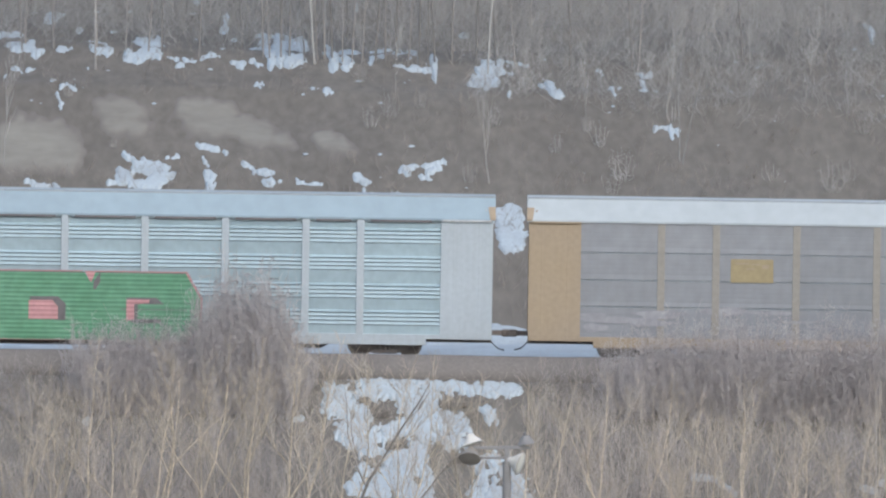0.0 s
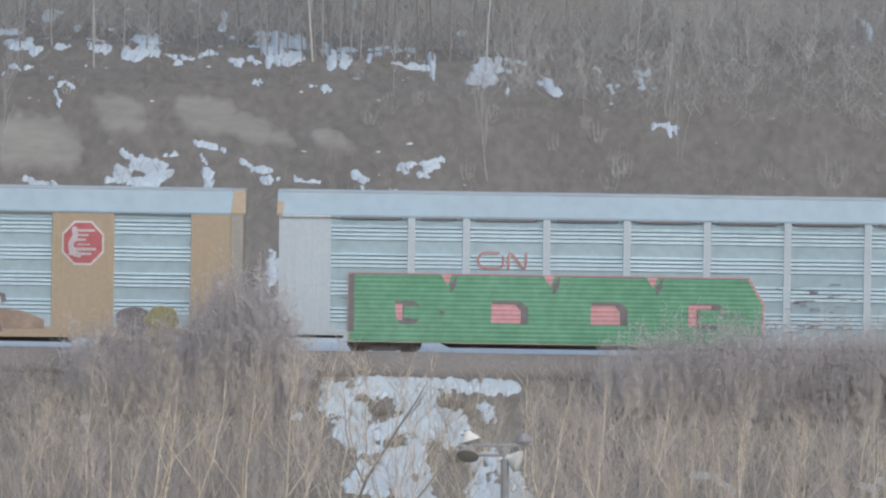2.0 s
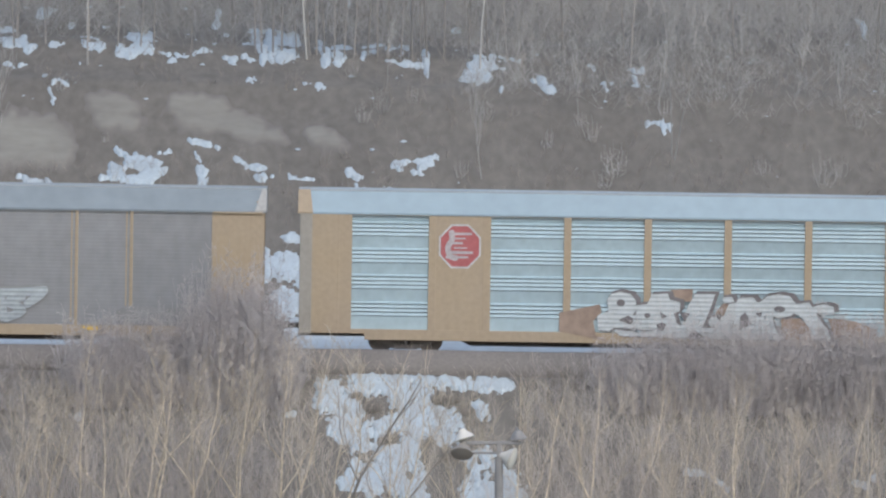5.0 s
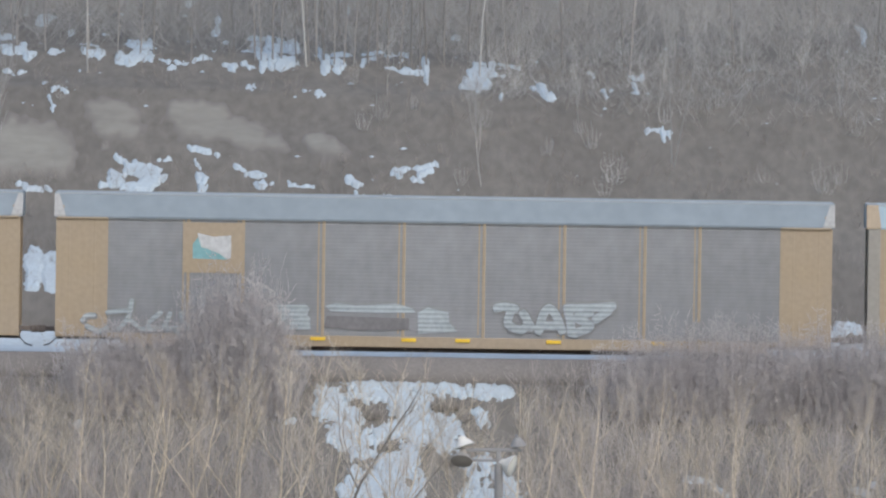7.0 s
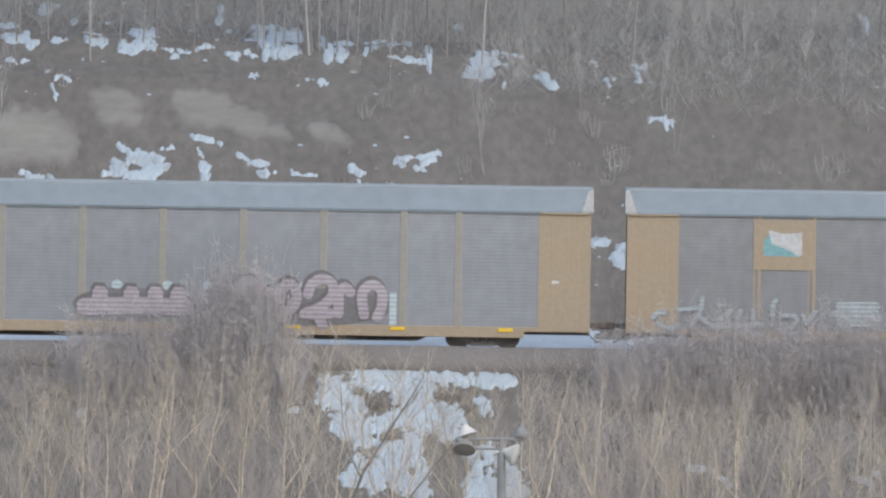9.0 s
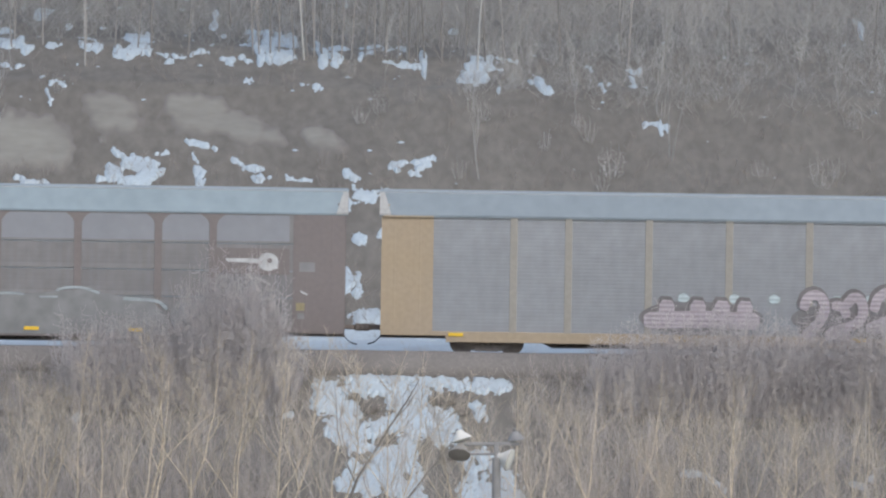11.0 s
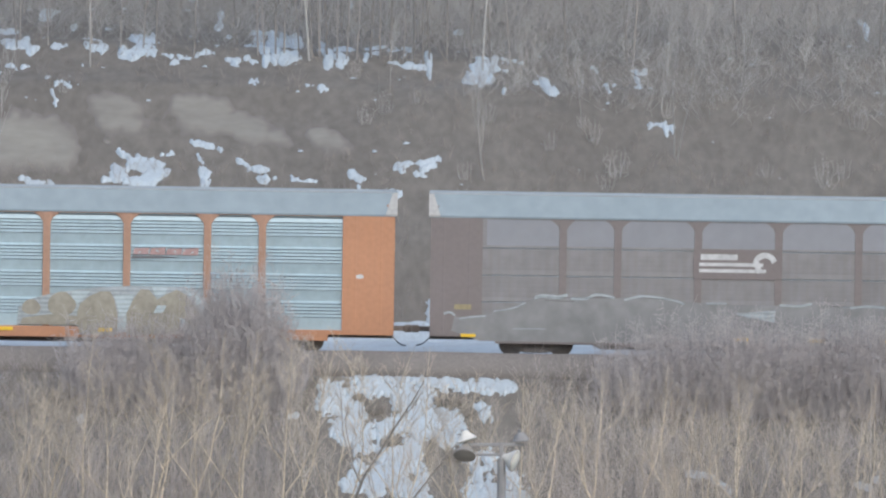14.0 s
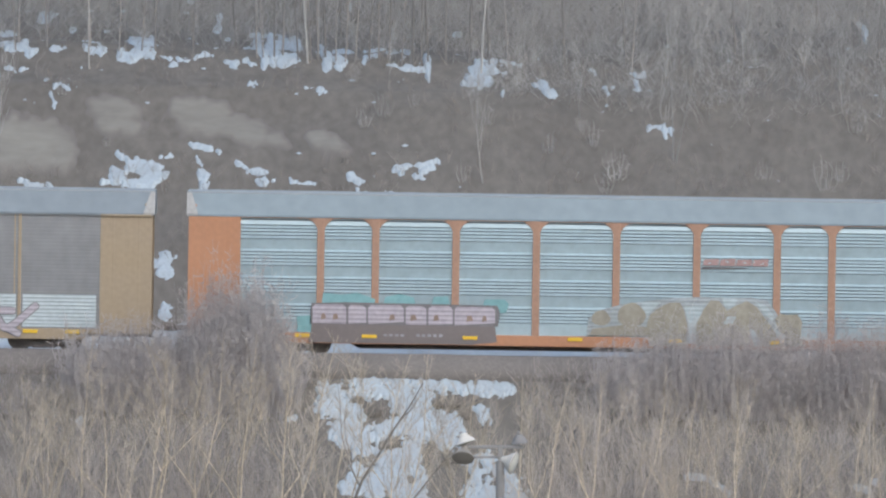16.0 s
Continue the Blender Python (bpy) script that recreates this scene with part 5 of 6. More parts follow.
paint(car, "graffiti_bubble", [oval(0.9, 1.46, 0.33, 0.27, 18, 0.05, rng), oval(1.97, 1.58, 0.5, 0.42, 20, 0.05, rng), [(0.5, 0.85), (2.7, 0.85), (2.7, 1.16), (1.6, 1.22), (0.6, 1.08)], [(2.6, 0.5), (2.52, 1.3), (2.62, 1.6), (2.92, 1.86), (3.31, 2.04), (3.67, 2.05), (3.83, 1.75), (3.97, 1.12), (3.91, 0.52)],
      [(4.27, 0.53), (4.25, 1.28), (4.51, 1.82), (4.75, 2.15), (5.04, 2.13), (5.34, 1.78), (5.66, 1.98), (6.02, 2.15), (6.36, 1.95), (6.73, 1.46), (7.05, 1.13), (7.09, 0.57), (6.59, 0.56), (6.4, 0.92), (6.14, 1.19), (6.16, 0.56)],
      [(7.01, 1.52), (7.21, 1.71), (7.49, 1.67), (7.81, 1.7), (7.99, 1.42), (7.93, 0.88), (8.09, 0.58), (7.13, 0.57), (7.21, 0.97)]], "graffiti_beige", "beige sprayed bubble letter", 0.02)
paint(car, "letter_hollow", [[(5.2, 1.3), (5.34, 1.58), (5.66, 1.58), (5.54, 1.34)], [(6.93, 1.24), (7.45, 0.89), (7.29, 0.83), (6.97, 1.13)], [(6.14, 1.15), (6.3, 1.11), (6.59, 0.56), (6.26, 0.56)]], "graffiti_ice", "pale hollow of a letter", 0.028)
paint(car, "data_plate", [oval(12.45, 2.7, 0.14, 0.08, 12)], "plate_white", "small white plate")

# eighth car: grey ribbed panels, pale lower boards
car = add(dict(YELLOW_GREY, label="autorack car with dull grey panels and pale lower boards", reflectors=(10.9, 9.4, 4.0)))
paint(car, "lower_board", [rect(a + 0.12, b - 0.12, 0.85, 2.0) for a, b in BAYS[5:]], "silver_board", "pale silver lower boards")
word = [[(7.0, 1.0), (7.6, 1.5), (8.2, 1.2), (8.6, 0.8), (9.6, 1.6)], [(7.2, 0.7), (8.0, 1.0), (9.0, 0.6)], [(7.5, 1.4), (8.8, 1.4)]]
stroke_word(car, word, "graffiti_mist", "faded_grey", 0.22, "lilac sprayed scribble", 0.006, rim=0.08)

# ---- bare trees and brush ----
def grow(seed, tall, r0, limbs=9, twigs=6, twiglets=3, lean=0.0, open_=0.5, bare=0.25, tip=0.004, rise=0.10, up=0.35, reach=0.42, wave=0.07):
    """A leafless tree as tapered limbs: lists of (start, end, radius, radius) for the trunk and for the crown."""
    g = random.Random(seed)
    trunk, limb, crown = [], [], []

    def branch(p, d, length, r, level, out):
        n = (5, 3, 2, 1)[level]
        pts = [p]
        rr = [r]
        for i in range(n):
            wob = wave if level == 0 else 0.16
            d = (d + Vector((g.uniform(-wob, wob), g.uniform(-wob, wob), rise * level ** 0.5))).normalized()
            q = pts[-1] + d * (length / n)
            r1 = r * (1 - 0.8 * (i + 1) / n) if level else r * (1 - 0.82 * (i + 1) / n)
            pts.append(q)
            rr.append(max(r1, tip))
        out.append((pts, rr))
        count = (limbs, twigs, twiglets, 0)[level]
        for k in range(count):
            f = (bare + (1 - bare) * (k + g.random()) / count) if level == 0 else 0.15 + 0.85 * (k + g.random()) / count
            f = min(f, 0.98)
            i = min(int(f * n), n - 1)
            u = f * n - i
            s = pts[i].lerp(pts[i + 1], u)
            a = g.uniform(0, 2 * math.pi)
            side = Vector((math.cos(a), math.sin(a), 0))
            nd = (d * (1 - open_) + side * open_ * g.uniform(0.6, 1.3) + Vector((0, 0, up))).normalized()
            ln = length * (reach if level == 0 else 0.5) * (1.15 - 0.6 * f) * g.uniform(0.6, 1.3)
            branch(s, nd, ln, (rr[i] + (rr[i + 1] - rr[i]) * u) * 0.62, level + 1, limb if level == 0 else crown)

    branch(Vector((0, 0, -0.15)), Vector((lean, 0, 1)).normalized(), tall, r0, 0, trunk)
    return trunk, limb, crown


def tubes(name, limbs, material, thick=1.0, sides=3):
    """Tapered limbs as one mesh; a limb is its points and its radii."""
    co, faces = [], []
    ring = [(math.cos(2 * math.pi * k / sides), math.sin(2 * math.pi * k / sides)) for k in range(sides)]
    for pts, rr in limbs:
        d = (pts[-1] - pts[0]).normalized()
        u = d.cross(Vector((1, 0, 0)) if abs(d.z) > 0.9 else Vector((0, 0, 1))).normalized()
        v = d.cross(u)
        n = len(co)
        for p, r in zip(pts, rr):
            for a, b in ring:
                co.append(p + (u * a + v * b) * (r * thick))
        for i in range(len(pts) - 1):
            o = n + i * sides
            for k in range(sides):
                faces.append((o + k, o + (k + 1) % sides, o + sides + (k + 1) % sides, o + sides + k))
    me = bpy.data.meshes.new(name)
    me.from_pydata(co, [], faces)
    me.materials.append(MATS[material])
    me.polygons.foreach_set("use_smooth", [True] * len(faces))
    return me


def tree_kind(name, label, category, group, bark, twig, thick, **how):
    """One tree, trunk and crown, parked at the origin until it is copied."""
    trunk, limb, crown = grow(**how)
    root = new(name)
    tagged(root, label, category, group)
    part("trunk", tubes("trunk", trunk, bark, 1.0, 6), None, root)
    part("crown", tubes("crown", limb + crown, twig, thick), None, root)
    return root


def plant(root, x, y, turn, size=1.0, used=set()):
    m = pose(x, y, float(height(x, y)) - 0.05, 0, 0, turn) @ Matrix.Scale(size, 4)
    if root.name in used:
        ob = copy_thing(root, m)
        ob.scale = (size, size, size)
        return ob
    used.add(root.name)
    root.matrix_world = m
    return root


def stem(g, p, d, length, r, n, wave, rise, tip=0.004):
    """A bending, tapering shoot: its points and its radii."""
    pts, rr = [p], [r]
    for i in range(n):
        d = (d + Vector((g.gauss(0, wave), g.gauss(0, wave), rise))).normalized()
        pts.append(pts[-1] + d * (length / n))
        rr.append(max(r * (1 - 0.85 * (i + 1) / n), tip))
    return pts, rr


def along(line, f):
    """The place, radius and direction at the share f of a shoot."""
    pts, rr = line
    k = min(int(f * (len(pts) - 1)), len(pts) - 2)
    u = f * (len(pts) - 1) - k
    return pts[k].lerp(pts[k + 1], u), rr[k] + (rr[k + 1] - rr[k]) * u, (pts[k + 1] - pts[k]).normalized()


def leaf_out(g, line, first, gap, long, open_, crown, twigs=5, r=0.3):
    """Ascending side shoots with short twigs along a limb, shorter towards its tip."""
    total = sum((b - a).length for a, b in zip(line[0], line[0][1:]))
    f = first
    turn = g.uniform(0, 6.28)
    while f < 0.98:
        p, rad, d = along(line, f)
        turn += 2.4 + g.uniform(-0.5, 0.5)
        side = Vector((math.cos(turn), math.sin(turn), 0))
        shoot = stem(g, p, (d + side * open_ * g.uniform(0.7, 1.3)).normalized(), long * (1.1 - 0.75 * f) * g.uniform(0.6, 1.25), max(rad * r * 1.5, 0.006), 3, 0.12, 0.12)
        crown.append(shoot)
        for k in range(twigs):
            q, _, e = along(shoot, 0.15 + 0.8 * (k + g.random()) / twigs)
            w = Vector((g.gauss(0, 0.5), g.gauss(0, 0.5), 0.25))
            crown.append(stem(g, q, (e + w).normalized(), g.uniform(0.12, 0.4), 0.005, 1, 0, 0, 0.003))
        f += gap / total * g.uniform(0.6, 1.4)


def poplar(name, label, group, seed, bark, twig, tall=10.0, r0=0.055, leaders=3, splay=0.36, low=0.45, lean=0.0, long=1.4, gap=0.25):
    """A young poplar: a trunk that parts into a few steep leaders, each feathered with ascending shoots and short twigs."""
    g = random.Random(seed)
    root = new(name)
    tagged(root, label, "tree", group)
    trunk = stem(g, Vector((0, 0, -0.15)), Vector((lean, 0, 1)).normalized(), tall, r0, 16, 0.095, 0.03)
    part("trunk", tubes("trunk", [trunk], bark, 1.0, 5), None, root)
    crown = []
    leaf_out(g, trunk, 0.42, gap, long, 0.75, crown, 7)
    for k in range(leaders):
        f = low + 0.34 * (k + 0.5 * g.random()) / leaders
        p, rad, d = along(trunk, f)
        side = (1 if k % 2 else -1) * splay * g.uniform(0.75, 1.25)
        limb = stem(g, p, Vector((d.x + side, g.uniform(-0.2, 0.2), 1)).normalized(), tall * (1 - f) * g.uniform(0.75, 1.0), rad * 0.7, 10, 0.15, 0.05)
        part("limb", tubes("limb", [limb], bark, 1.0, 4), None, root)
        leaf_out(g, limb, 0.12, gap, long * 0.65, 0.8, crown, 6)
        for j in range(2):
            q, rad2, e = along(limb, 0.25 + 0.3 * j)
            fork = stem(g, q, (e + Vector((-side * g.uniform(0.6, 1.1), g.uniform(-0.3, 0.3), 0.1))).normalized(), tall * (1 - f) * g.uniform(0.3, 0.45), rad2 * 0.75, 6, 0.14, 0.05)
            part("limb", tubes("limb", [fork], bark, 1.0, 4), None, root)
            leaf_out(g, fork, 0.2, gap, long * 0.45, 0.8, crown, 5)
    part("crown", tubes("crown", crown, twig, 1.0), None, root)
    return root


def bush(name, label, group, seed, twig, stalks=30, twigs=15, r=0.0044, rise=1.0):
    """A leafless bush, one metre tall and wide until it is planted: stalks fanning from the root into an even dome of fine twigs."""
    g = random.Random(seed)
    root = new(name)
    tagged(root, label, "bush", group)
    wood, fine = [], []
    for k in range(stalks):
        a, rho = 2.4 * k, 0.5 * math.sqrt((k + 0.5) / stalks)
        top = Vector((rho * math.cos(a), rho * math.sin(a), (1 - 1.3 * rho * rho) * g.uniform(0.45, 1.0)))
        base = Vector((top.x * 0.4 + g.gauss(0, 0.04), top.y * 0.4 + g.gauss(0, 0.04), -0.03))
        wob = [Vector((g.gauss(0, 0.035), g.gauss(0, 0.035), 0)) for _ in range(4)]
        line = ([base] + [base.lerp(top, s) + Vector((top.x, top.y, 0)) * 0.9 * s * (1 - s) + w for s, w in zip((0.25, 0.5, 0.75), wob)] + [top], [r, r * 0.9, r * 0.75, r * 0.6, r * 0.4])
        wood.append(line)
        for j in range(twigs):
            q, _, e = along(line, 0.1 + 0.88 * (j + g.random()) / twigs)
            d = Vector((g.gauss(0, 1), g.gauss(0, 1), 0.45 / rise + g.gauss(0, 0.5 / rise))).normalized()
            fine.append(stem(g, q, d, g.uniform(0.08, 0.22), r * 0.6, 2, 0.35, 0.1, r * 0.35))
    part("stalk", tubes("stalk", wood, twig, 1.0, 3), None, root)
    part("crown", tubes("crown", fine, twig, 1.0, 3), None, root)
    return root


def set_bush(root, x, y, tall, wide, turn, used=set()):
    m = pose(x, y, float(height(x, y)) - 0.03, 0, 0, turn)
    if root.name in used:
        ob = copy_thing(root, m)
    else:
        used.add(root.name)
        ob = root
        ob.matrix_world = m
    ob.scale = (wide, wide, tall)
    return ob


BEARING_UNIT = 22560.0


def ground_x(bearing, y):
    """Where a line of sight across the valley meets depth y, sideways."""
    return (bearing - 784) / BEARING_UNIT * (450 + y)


rng = random.Random(77)
# young poplars before the embankment
FRONT_TREES = [poplar("bare_poplar", "slim leafless young poplar with tan bark and upright twigs", "bare poplars below the embankment", 100 + k, "bark_tan", "twig_tan",
                      leaders=2 + k % 2, splay=0.46 + 0.08 * (k % 4), low=0.44 + 0.05 * (k % 3), lean=0.06 * (k % 3 - 1), long=1.25 + 0.2 * (k % 3), r0=0.042 + 0.005 * (k % 3)) for k in range(8)]
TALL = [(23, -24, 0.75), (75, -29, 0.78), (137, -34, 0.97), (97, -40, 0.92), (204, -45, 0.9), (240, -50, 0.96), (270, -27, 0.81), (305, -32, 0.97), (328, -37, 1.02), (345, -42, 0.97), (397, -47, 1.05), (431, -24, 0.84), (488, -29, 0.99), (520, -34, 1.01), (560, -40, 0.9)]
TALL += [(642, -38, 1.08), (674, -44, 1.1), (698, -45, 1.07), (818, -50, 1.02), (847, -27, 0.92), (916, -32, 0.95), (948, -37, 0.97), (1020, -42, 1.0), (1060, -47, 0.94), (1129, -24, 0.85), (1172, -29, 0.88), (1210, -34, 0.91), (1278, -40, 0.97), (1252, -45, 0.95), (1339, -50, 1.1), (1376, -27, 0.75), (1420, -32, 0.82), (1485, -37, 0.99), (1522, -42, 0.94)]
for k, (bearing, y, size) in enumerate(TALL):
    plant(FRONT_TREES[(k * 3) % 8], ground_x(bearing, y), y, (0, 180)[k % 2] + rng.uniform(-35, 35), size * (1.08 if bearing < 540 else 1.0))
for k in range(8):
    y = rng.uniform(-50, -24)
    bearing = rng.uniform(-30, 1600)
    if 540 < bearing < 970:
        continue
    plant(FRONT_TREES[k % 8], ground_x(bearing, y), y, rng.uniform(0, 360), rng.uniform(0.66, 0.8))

# a straight slender birch and a leaning poplar, its bark darkened as shade, stand out among them
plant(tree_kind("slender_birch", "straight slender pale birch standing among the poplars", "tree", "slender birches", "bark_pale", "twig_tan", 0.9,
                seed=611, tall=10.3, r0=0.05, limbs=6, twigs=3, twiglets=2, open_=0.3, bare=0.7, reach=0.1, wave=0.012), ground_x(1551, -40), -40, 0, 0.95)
leaner = poplar("leaning_poplar", "leaning leafless poplar, its grey-brown bark coloured as if in shade", "leaning poplars", 623, "bark_shaded", "twig_tan", tall=12.6, r0=0.11, leaders=2, splay=0.46, low=0.62, lean=0.2, long=1.0, gap=0.4)
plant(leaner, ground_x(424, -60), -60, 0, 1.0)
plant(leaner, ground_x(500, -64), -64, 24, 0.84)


def thicket(name, label, count, area, tall, material, seed, spread=0.5, thin=1.0, keep=None, category="brush", r=0.012, steps=3):
    """Tangled stems and twigs over an area (x0, x1, y0, y1), one sheet of stuff."""
    g = random.Random(seed)
    segs = []
    while count > 0:
        x, y = g.uniform(area[0], area[1]), g.uniform(area[2], area[3])
        if keep and not keep(x, y, g):
            count -= 0.2
            continue
        count -= 1
        h = tall * g.uniform(0.5, 1.15)
        if keep and callable(keep):
            h *= keep(x, y, g)
        base = Vector((x, y, float(height(x, y)) - 0.05))
        for s in range(3):
            d = Vector((g.gauss(0, spread), g.gauss(0, spread), 1)).normalized()
            at = base + Vector((g.gauss(0, 0.3 * h), g.gauss(0, 0.3 * h), 0))
            at.z = float(height(at.x, at.y)) - 0.05
            pts = [at]
            for i in range(steps):
                p = pts[-1]
                q = p + d * (h / steps) * g.uniform(0.7, 1.2)
                for j in range(2 if steps > 2 else 3):
                    e = (d + Vector((g.gauss(0, 0.5), g.gauss(0, 0.5), 0.15))).normalized()
                    s0 = p.lerp(q, g.random())
                    s1 = s0 + e * h * g.uniform(0.12, 0.3)
                    s2 = s1 + (e + Vector((g.gauss(0, 0.4), g.gauss(0, 0.4), 0.2))).normalized() * h * 0.16
                    if steps > 2:
                        segs.append(([s0, s1, s2], [r * thin * 0.6, r * thin * 0.45, 0.003]))
                    else:
                        segs.append(([s0, s1.lerp(s2, 0.6)], [r * thin * 0.7, 0.003]))
                d = (d + Vector((g.gauss(0, 0.2), g.gauss(0, 0.2), 0.1))).normalized()
                pts.append(q)
            segs.append((pts, [r * thin * (1 - 0.6 * i / steps) for i in range(steps + 1)]))
    ob = new(name, tubes(name, segs, material))
    return tagged(ob, label, category, kind="stuff")


# a haze of slender tan saplings between the poplars
def saplings(name, label, count, area, tall, material, seed, keep):
    g = random.Random(seed)
    out = []
    while count:
        x, y = g.uniform(area[0], area[1]), g.uniform(area[2], area[3])
        if not keep(x, y, g):
            continue
        count -= 1
        line = stem(g, Vector((x, y, float(height(x, y)))), Vector((g.gauss(0, 0.16), g.gauss(0, 0.12), 1)).normalized(), tall * g.uniform(0.5, 1.15), 0.009, 8, 0.11, 0.04)
        out.append(line)
        for k in range(34):
            p, _, d = along(line, 0.22 + 0.76 * (k + g.random()) / 34)
            d = (d * 0.45 + Vector((g.gauss(0, 0.6), g.gauss(0, 0.6), 0.25))).normalized()
            out.append(stem(g, p, d, g.uniform(0.2, 0.65), 0.0055, 2, 0.3, 0.15, 0.003))
    return tagged(new(name, tubes(name, out, material)), label, "brush", kind="stuff")


saplings("undergrowth", "haze of slender tan leafless saplings below the embankment", 580, (-18, 18, -27, -13.5), 4.5, "twig_under", 31,
         lambda x, y, g: not -4.2 < x < 2.6 or g.random() < 0.45)
saplings("undergrowth", "haze of slender tan leafless saplings below the embankment", 70, (2.6, 8.0, -22, -11), 3.6, "twig_under", 36, lambda x, y, g: True)
# dense dark brush on the shoulder of the embankment
def shoulder(x, y, g):
    return 0 if -4.4 + 0.12 * (y + 5) < x < 3.1 - 0.1 * (y + 5) else 0.8 + 0.3 * float(vnoise(x * 0.7, y * 0.3, 8))


thicket("embankment_brush", "dense grey-brown leafless brush on the embankment", 2300, (-18, 18.5, -16, -4.0), 1.0, "twig_brush", 32, 0.6, keep=shoulder, r=0.005, steps=2)
BUSHES = [bush("bare_bush", "dense purplish-grey leafless bush on the embankment shoulder", "bare bushes beside the track", 200 + k, "twig_brush", r=0.0064, rise=1.0 + 0.8 * (k % 2)) for k in range(4)]
rng = random.Random(61)
# low along the shoulder, one tall open dome
count = 0
for x0, x1, many, tall in ((-17.8, -12.6, 8, 1.1), (-12.6, -9.3, 32, 3.1), (-10.2, -8.2, 9, 3.0), (-8.3, -6.0, 18, 5.1), (-7.5, -5.7, 8, 5.6), (-8.5, -5.5, 16, 4.5), (-6.6, -4.8, 8, 2.7), (5.8, 7.6, 8, 2.8), (7.2, 17.8, 70, 3.7)):
    for k in range(many):
        x = x0 + (x1 - x0) * (k + 0.5 + rng.uniform(-0.3, 0.3)) / many
        y = -5.0 - 2.4 * (k * 5 % 7) / 6
        set_bush(BUSHES[(count % 2) * 2 + (tall > 3)], x, y, tall * rng.uniform(0.75, 1.1), min(1.7, 0.8 + tall * 0.3) * rng.uniform(0.85, 1.15), count * 53)
        count += 1
# brown tussocks that stand out of the embankment snow
TUSSOCKS = [bush("brown_tussock", "small brown leafless tussock in the embankment snow", "tussocks in the snow", 240 + k, "twig_dead", stalks=30, twigs=9, r=0.02) for k in range(2)]
for k, (x, y, wide) in enumerate(((-2.15, -7.3, 0.75), (-1.55, -9.7, 0.7), (0.2, -6.5, 0.75), (0.75, -6.4, 0.6), (1.05, -7.4, 0.55), (-2.8, -6.1, 0.45), (0.55, -10.9, 0.7), (-3.2, -5.0, 0.3))):
    set_bush(TUSSOCKS[k % 2], x, y, wide * 0.8, wide, k * 70)

# the hill: dead brush on the cutting and the bank, bare woods on the terrace and above
def bank_brush(x, y, g):
    if y > 29 and y < 36.5 and x < -2.5 and g.random() < 0.93:
        return 0
    return 0.6 + 0.7 * float(vnoise(x * 0.5, y * 0.4, 9))


thicket("hillside_brush", "grey-brown dead brush covering the cutting slope", 900, (-19.5, 19.5, 13, 45), 0.7, "twig_dead", 33, 0.55, keep=bank_brush, r=0.006, steps=2)
thicket("woodland_brush", "dense grey leafless undergrowth in the hillside woods", 1750, (-21, 21, 46, 90), 2.6, "twig_grey", 34, 0.7, r=0.007, steps=2)
thicket("slope_brush", "pale grey leafless brush at the edge of the hillside woods", 420, (1, 20, 35, 49), 1.2, "twig_grey", 35, 0.8, r=0.0042, steps=2)
WOODS = [tree_kind("bare_tree", "tall thin leafless grey tree on the wooded hillside", "tree", "bare trees on the hillside", "bark_birch" if k % 3 == 0 else "bark_dark", "twig_grey", 1.0,
                   seed=300 + k, tall=11.0, r0=0.045, limbs=12, twigs=6, twiglets=3, open_=0.32, bare=0.3, lean=0.04 * (k - 2)) for k in range(5)]
rng = random.Random(62)
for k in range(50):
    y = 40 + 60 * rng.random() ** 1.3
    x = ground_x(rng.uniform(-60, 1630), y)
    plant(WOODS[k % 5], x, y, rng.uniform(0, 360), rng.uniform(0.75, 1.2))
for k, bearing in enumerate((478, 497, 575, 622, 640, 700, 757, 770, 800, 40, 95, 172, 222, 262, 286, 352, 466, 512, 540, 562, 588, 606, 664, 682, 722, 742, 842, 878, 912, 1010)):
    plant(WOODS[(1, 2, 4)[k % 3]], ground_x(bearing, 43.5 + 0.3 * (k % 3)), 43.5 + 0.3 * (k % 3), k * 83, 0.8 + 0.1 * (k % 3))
SAPLINGS = [tree_kind("birch_sapling", "slender pale birch sapling on the cutting slope", "tree", "birch saplings on the slope", "bark_birch", "twig_grey", 1.0,
                      seed=400 + k, tall=5.0, r0=0.03, limbs=10, twigs=5, twiglets=3, open_=0.3, bare=0.3, lean=0.12 * (k - 1)) for k in range(3)]
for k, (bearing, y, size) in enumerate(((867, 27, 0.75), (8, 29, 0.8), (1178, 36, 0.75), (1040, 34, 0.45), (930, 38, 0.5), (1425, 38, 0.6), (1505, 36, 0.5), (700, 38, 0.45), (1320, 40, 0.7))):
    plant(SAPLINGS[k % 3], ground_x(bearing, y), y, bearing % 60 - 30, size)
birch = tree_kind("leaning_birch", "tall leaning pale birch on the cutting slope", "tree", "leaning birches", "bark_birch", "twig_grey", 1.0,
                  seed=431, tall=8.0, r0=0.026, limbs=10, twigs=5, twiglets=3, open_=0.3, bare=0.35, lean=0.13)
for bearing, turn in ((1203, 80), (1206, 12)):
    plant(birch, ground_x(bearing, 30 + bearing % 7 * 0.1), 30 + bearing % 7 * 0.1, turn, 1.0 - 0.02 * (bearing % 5))

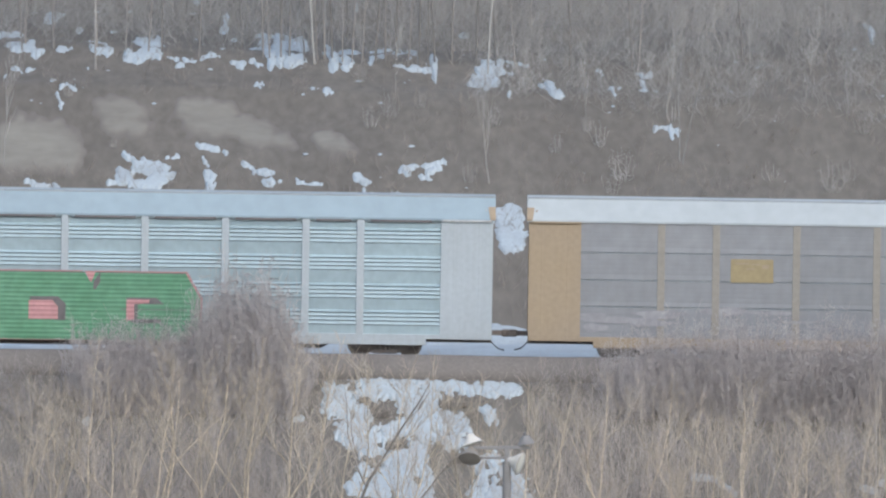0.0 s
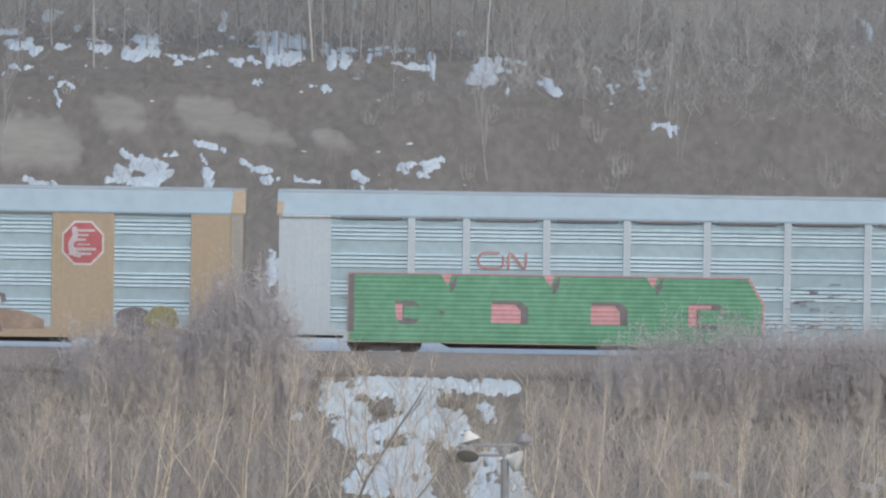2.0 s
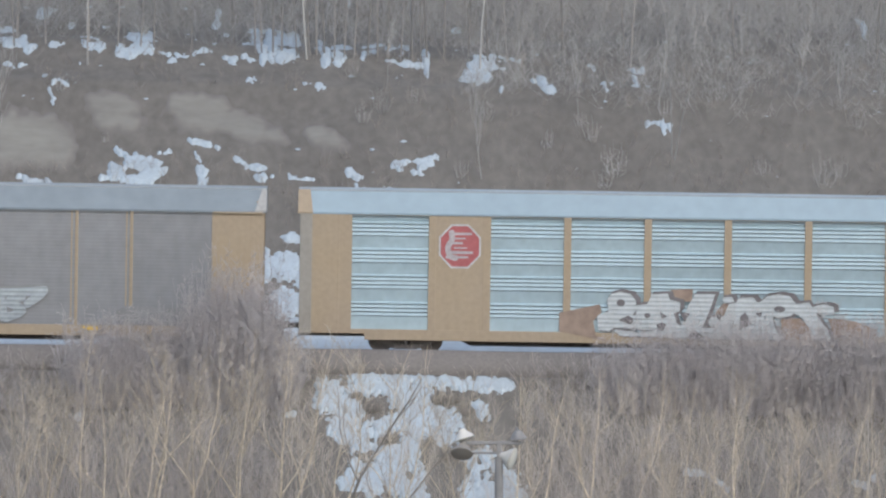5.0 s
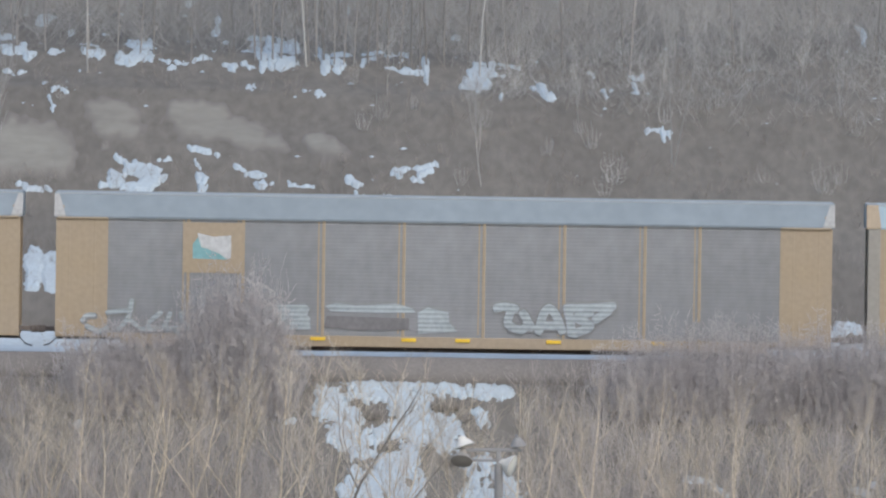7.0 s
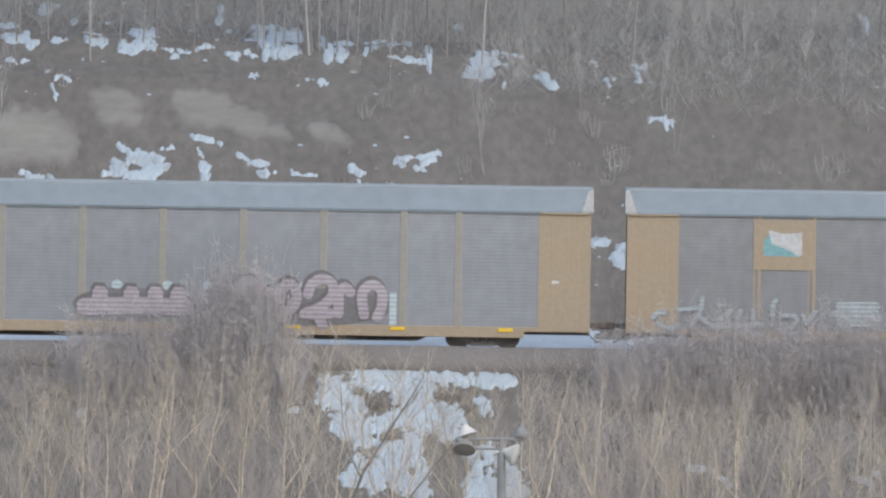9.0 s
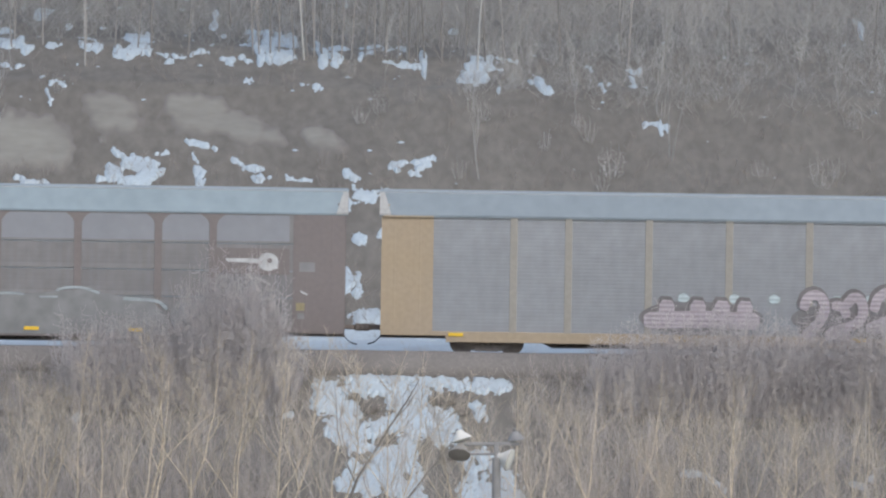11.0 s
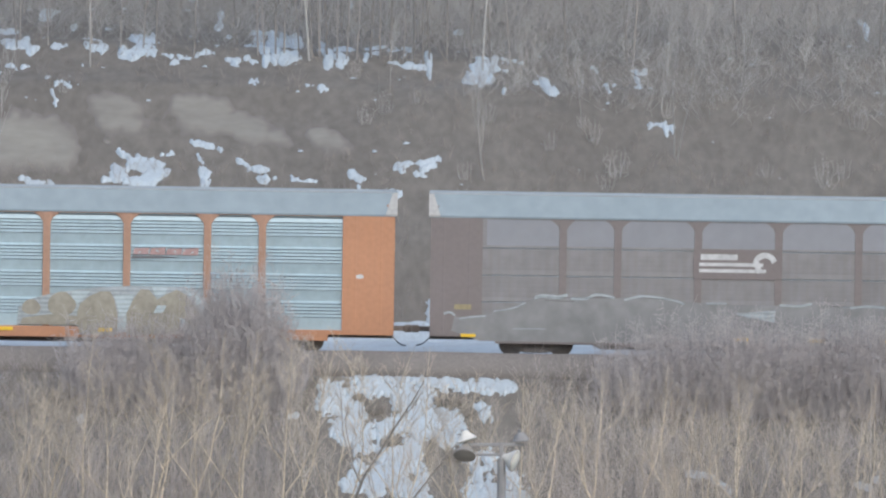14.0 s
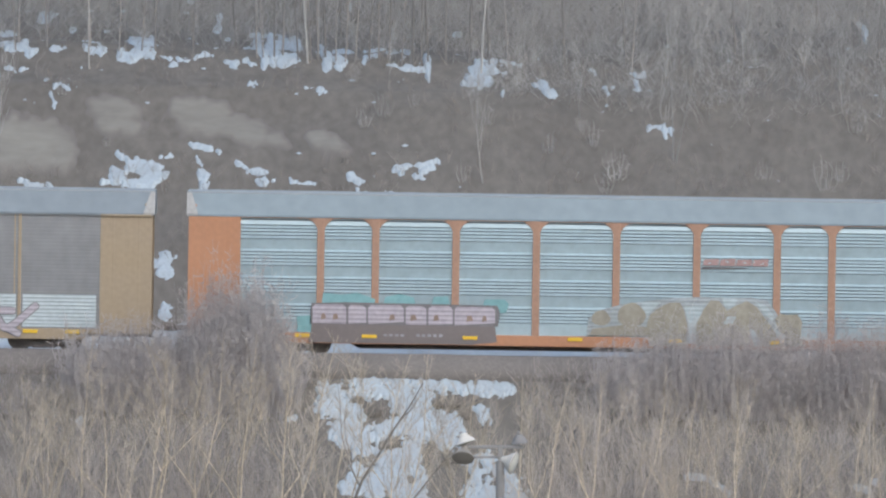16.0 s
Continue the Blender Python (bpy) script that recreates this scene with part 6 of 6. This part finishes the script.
DRY = [bush("dry_shrub", "small pale dry shrub on the cutting slope", "dry shrubs on the slope", 500 + k, "twig_grey", stalks=9, twigs=9, r=0.008) for k in range(3)]
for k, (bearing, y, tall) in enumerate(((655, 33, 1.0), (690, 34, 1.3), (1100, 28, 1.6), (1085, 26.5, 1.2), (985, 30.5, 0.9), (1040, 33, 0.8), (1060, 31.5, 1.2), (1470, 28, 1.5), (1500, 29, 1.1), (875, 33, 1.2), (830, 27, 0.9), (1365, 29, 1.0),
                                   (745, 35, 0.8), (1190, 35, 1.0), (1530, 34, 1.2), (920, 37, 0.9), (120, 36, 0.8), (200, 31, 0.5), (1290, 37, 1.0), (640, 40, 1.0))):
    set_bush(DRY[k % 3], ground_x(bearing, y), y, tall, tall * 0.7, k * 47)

# ---- floodlight mast in the valley ----
mast = new("floodlight_mast")
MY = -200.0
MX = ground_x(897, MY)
MZ = float(height(MX, MY))
TOP = 5.48
mast.location = (MX, MY, MZ)
tagged(mast, "grey floodlight mast with four bowl lamps on crossarms", "floodlight")
bm = rod(bmesh.new(), (0, 0, -0.3), (0, 0, TOP - MZ), 0.11, 0.085, 14)
part("pole", bm, "pole_paint", mast, smooth=False)
bm = box(bmesh.new(), -0.75, 0.45, -0.035, 0.035, TOP - MZ + 0.24, TOP - MZ + 0.31, 0.01)
box(bm, -0.8, 0.15, -0.03, 0.03, TOP - MZ + 0.05, TOP - MZ + 0.10, 0.01)
box(bm, -0.045, 0.045, -0.045, 0.045, TOP - MZ - 0.2, TOP - MZ + 0.31, 0.01)
part("crossarm", bm, "pole_paint", mast)


def bowl_lamp(at, aim, r, housing, deep=1.0):
    """A bowl floodlight: spun housing, rim, lens and bracket."""
    axis = Vector(aim).normalized()
    m = Matrix.Translation(at) @ axis.to_track_quat("Z", "Y").to_matrix().to_4x4() @ Matrix.Diagonal((1, 1, deep, 1))
    bm = bmesh.new()
    prof = [(0.04, -0.2), (0.065, -0.19), (0.08, -0.13), (0.12, -0.08), (r * 0.85, -0.01), (r, 0.05), (r * 1.04, 0.05), (r * 1.04, 0.075), (r * 0.95, 0.075)]
    loft(bm, [[m @ Vector((q * math.cos(t), q * math.sin(t), z)) for t in (2 * math.pi * k / 20 for k in range(20))] for q, z in prof], caps=False)
    ob = part("lamp_bowl", bm, housing, mast, smooth=True)
    bm = bmesh.new()
    prof = [(r * 0.95, 0.085), (r * 0.6, 0.1), (0.01, 0.11)]
    loft(bm, [[m @ Vector((q * math.cos(t), q * math.sin(t), z)) for t in (2 * math.pi * k / 20 for k in range(20))] for q, z in prof], caps=False)
    part("lens", bm, "lamp_lens" if housing == "lamp_housing" else "lamp_dark", ob, smooth=True)
    bm = rod(bmesh.new(), at, Vector(at) - axis * 0.3 + Vector((0, 0, -0.12)), 0.03, n=8)
    part("bracket", bm, "pole_paint", ob)


T = TOP - MZ
bowl_lamp((-0.72, -0.1, T + 0.12), (-0.1, -0.58, -0.81), 0.21, "lamp_dark")
bowl_lamp((-0.69, 0.05, T + 0.40), (0.3, -0.1, -0.95), 0.2, "lamp_housing", 0.75)
bowl_lamp((0.38, 0.05, T + 0.40), (0.1, 0.15, -1), 0.16, "pole_paint", 0.6)
bowl_lamp((0.2, -0.05, T - 0.02), (0.9, -0.3, -0.3), 0.215, "lamp_housing")

# ---- what moves: the train rolls down the grade, its wheels turn ----
FIRST = 16.55


def rolled(t):
    """Metres the train has gone by t seconds, gaining a little speed."""
    return 9.905 * t + 0.0052 * t * t + float(np.interp(t, (0, 4, 4.5, 7, 8, 8.5, 9, 11.5, 12, 15, 15.5, 16), (0.08, 0.13, -0.2, -0.1, -0.02, -0.03, -0.08, 0.06, 0.04, 0.08, 0.11, 0.05)))


def motions():
    slope = math.cos(math.atan(GRADE))
    for k, (car_, wheelsets) in enumerate(CARS):
        rows = []
        for t in (i / 2 for i in range(33)):
            s = FIRST - k * PITCH + rolled(t)
            rows.append((t, pose(s * slope, 0, -s * math.sin(math.atan(GRADE)), 0, TILT, 0)))
        walk(car_, rows)
        for w, x in wheelsets:
            w.location = (x, 0, 0.42)
            walk(w, [(i / FPS, pose(x, 0, 0.42, 0, math.degrees(rolled(i / FPS) / 0.42) % 360, 0)) for i in range(0, 16 * FPS + 1)])


motions()
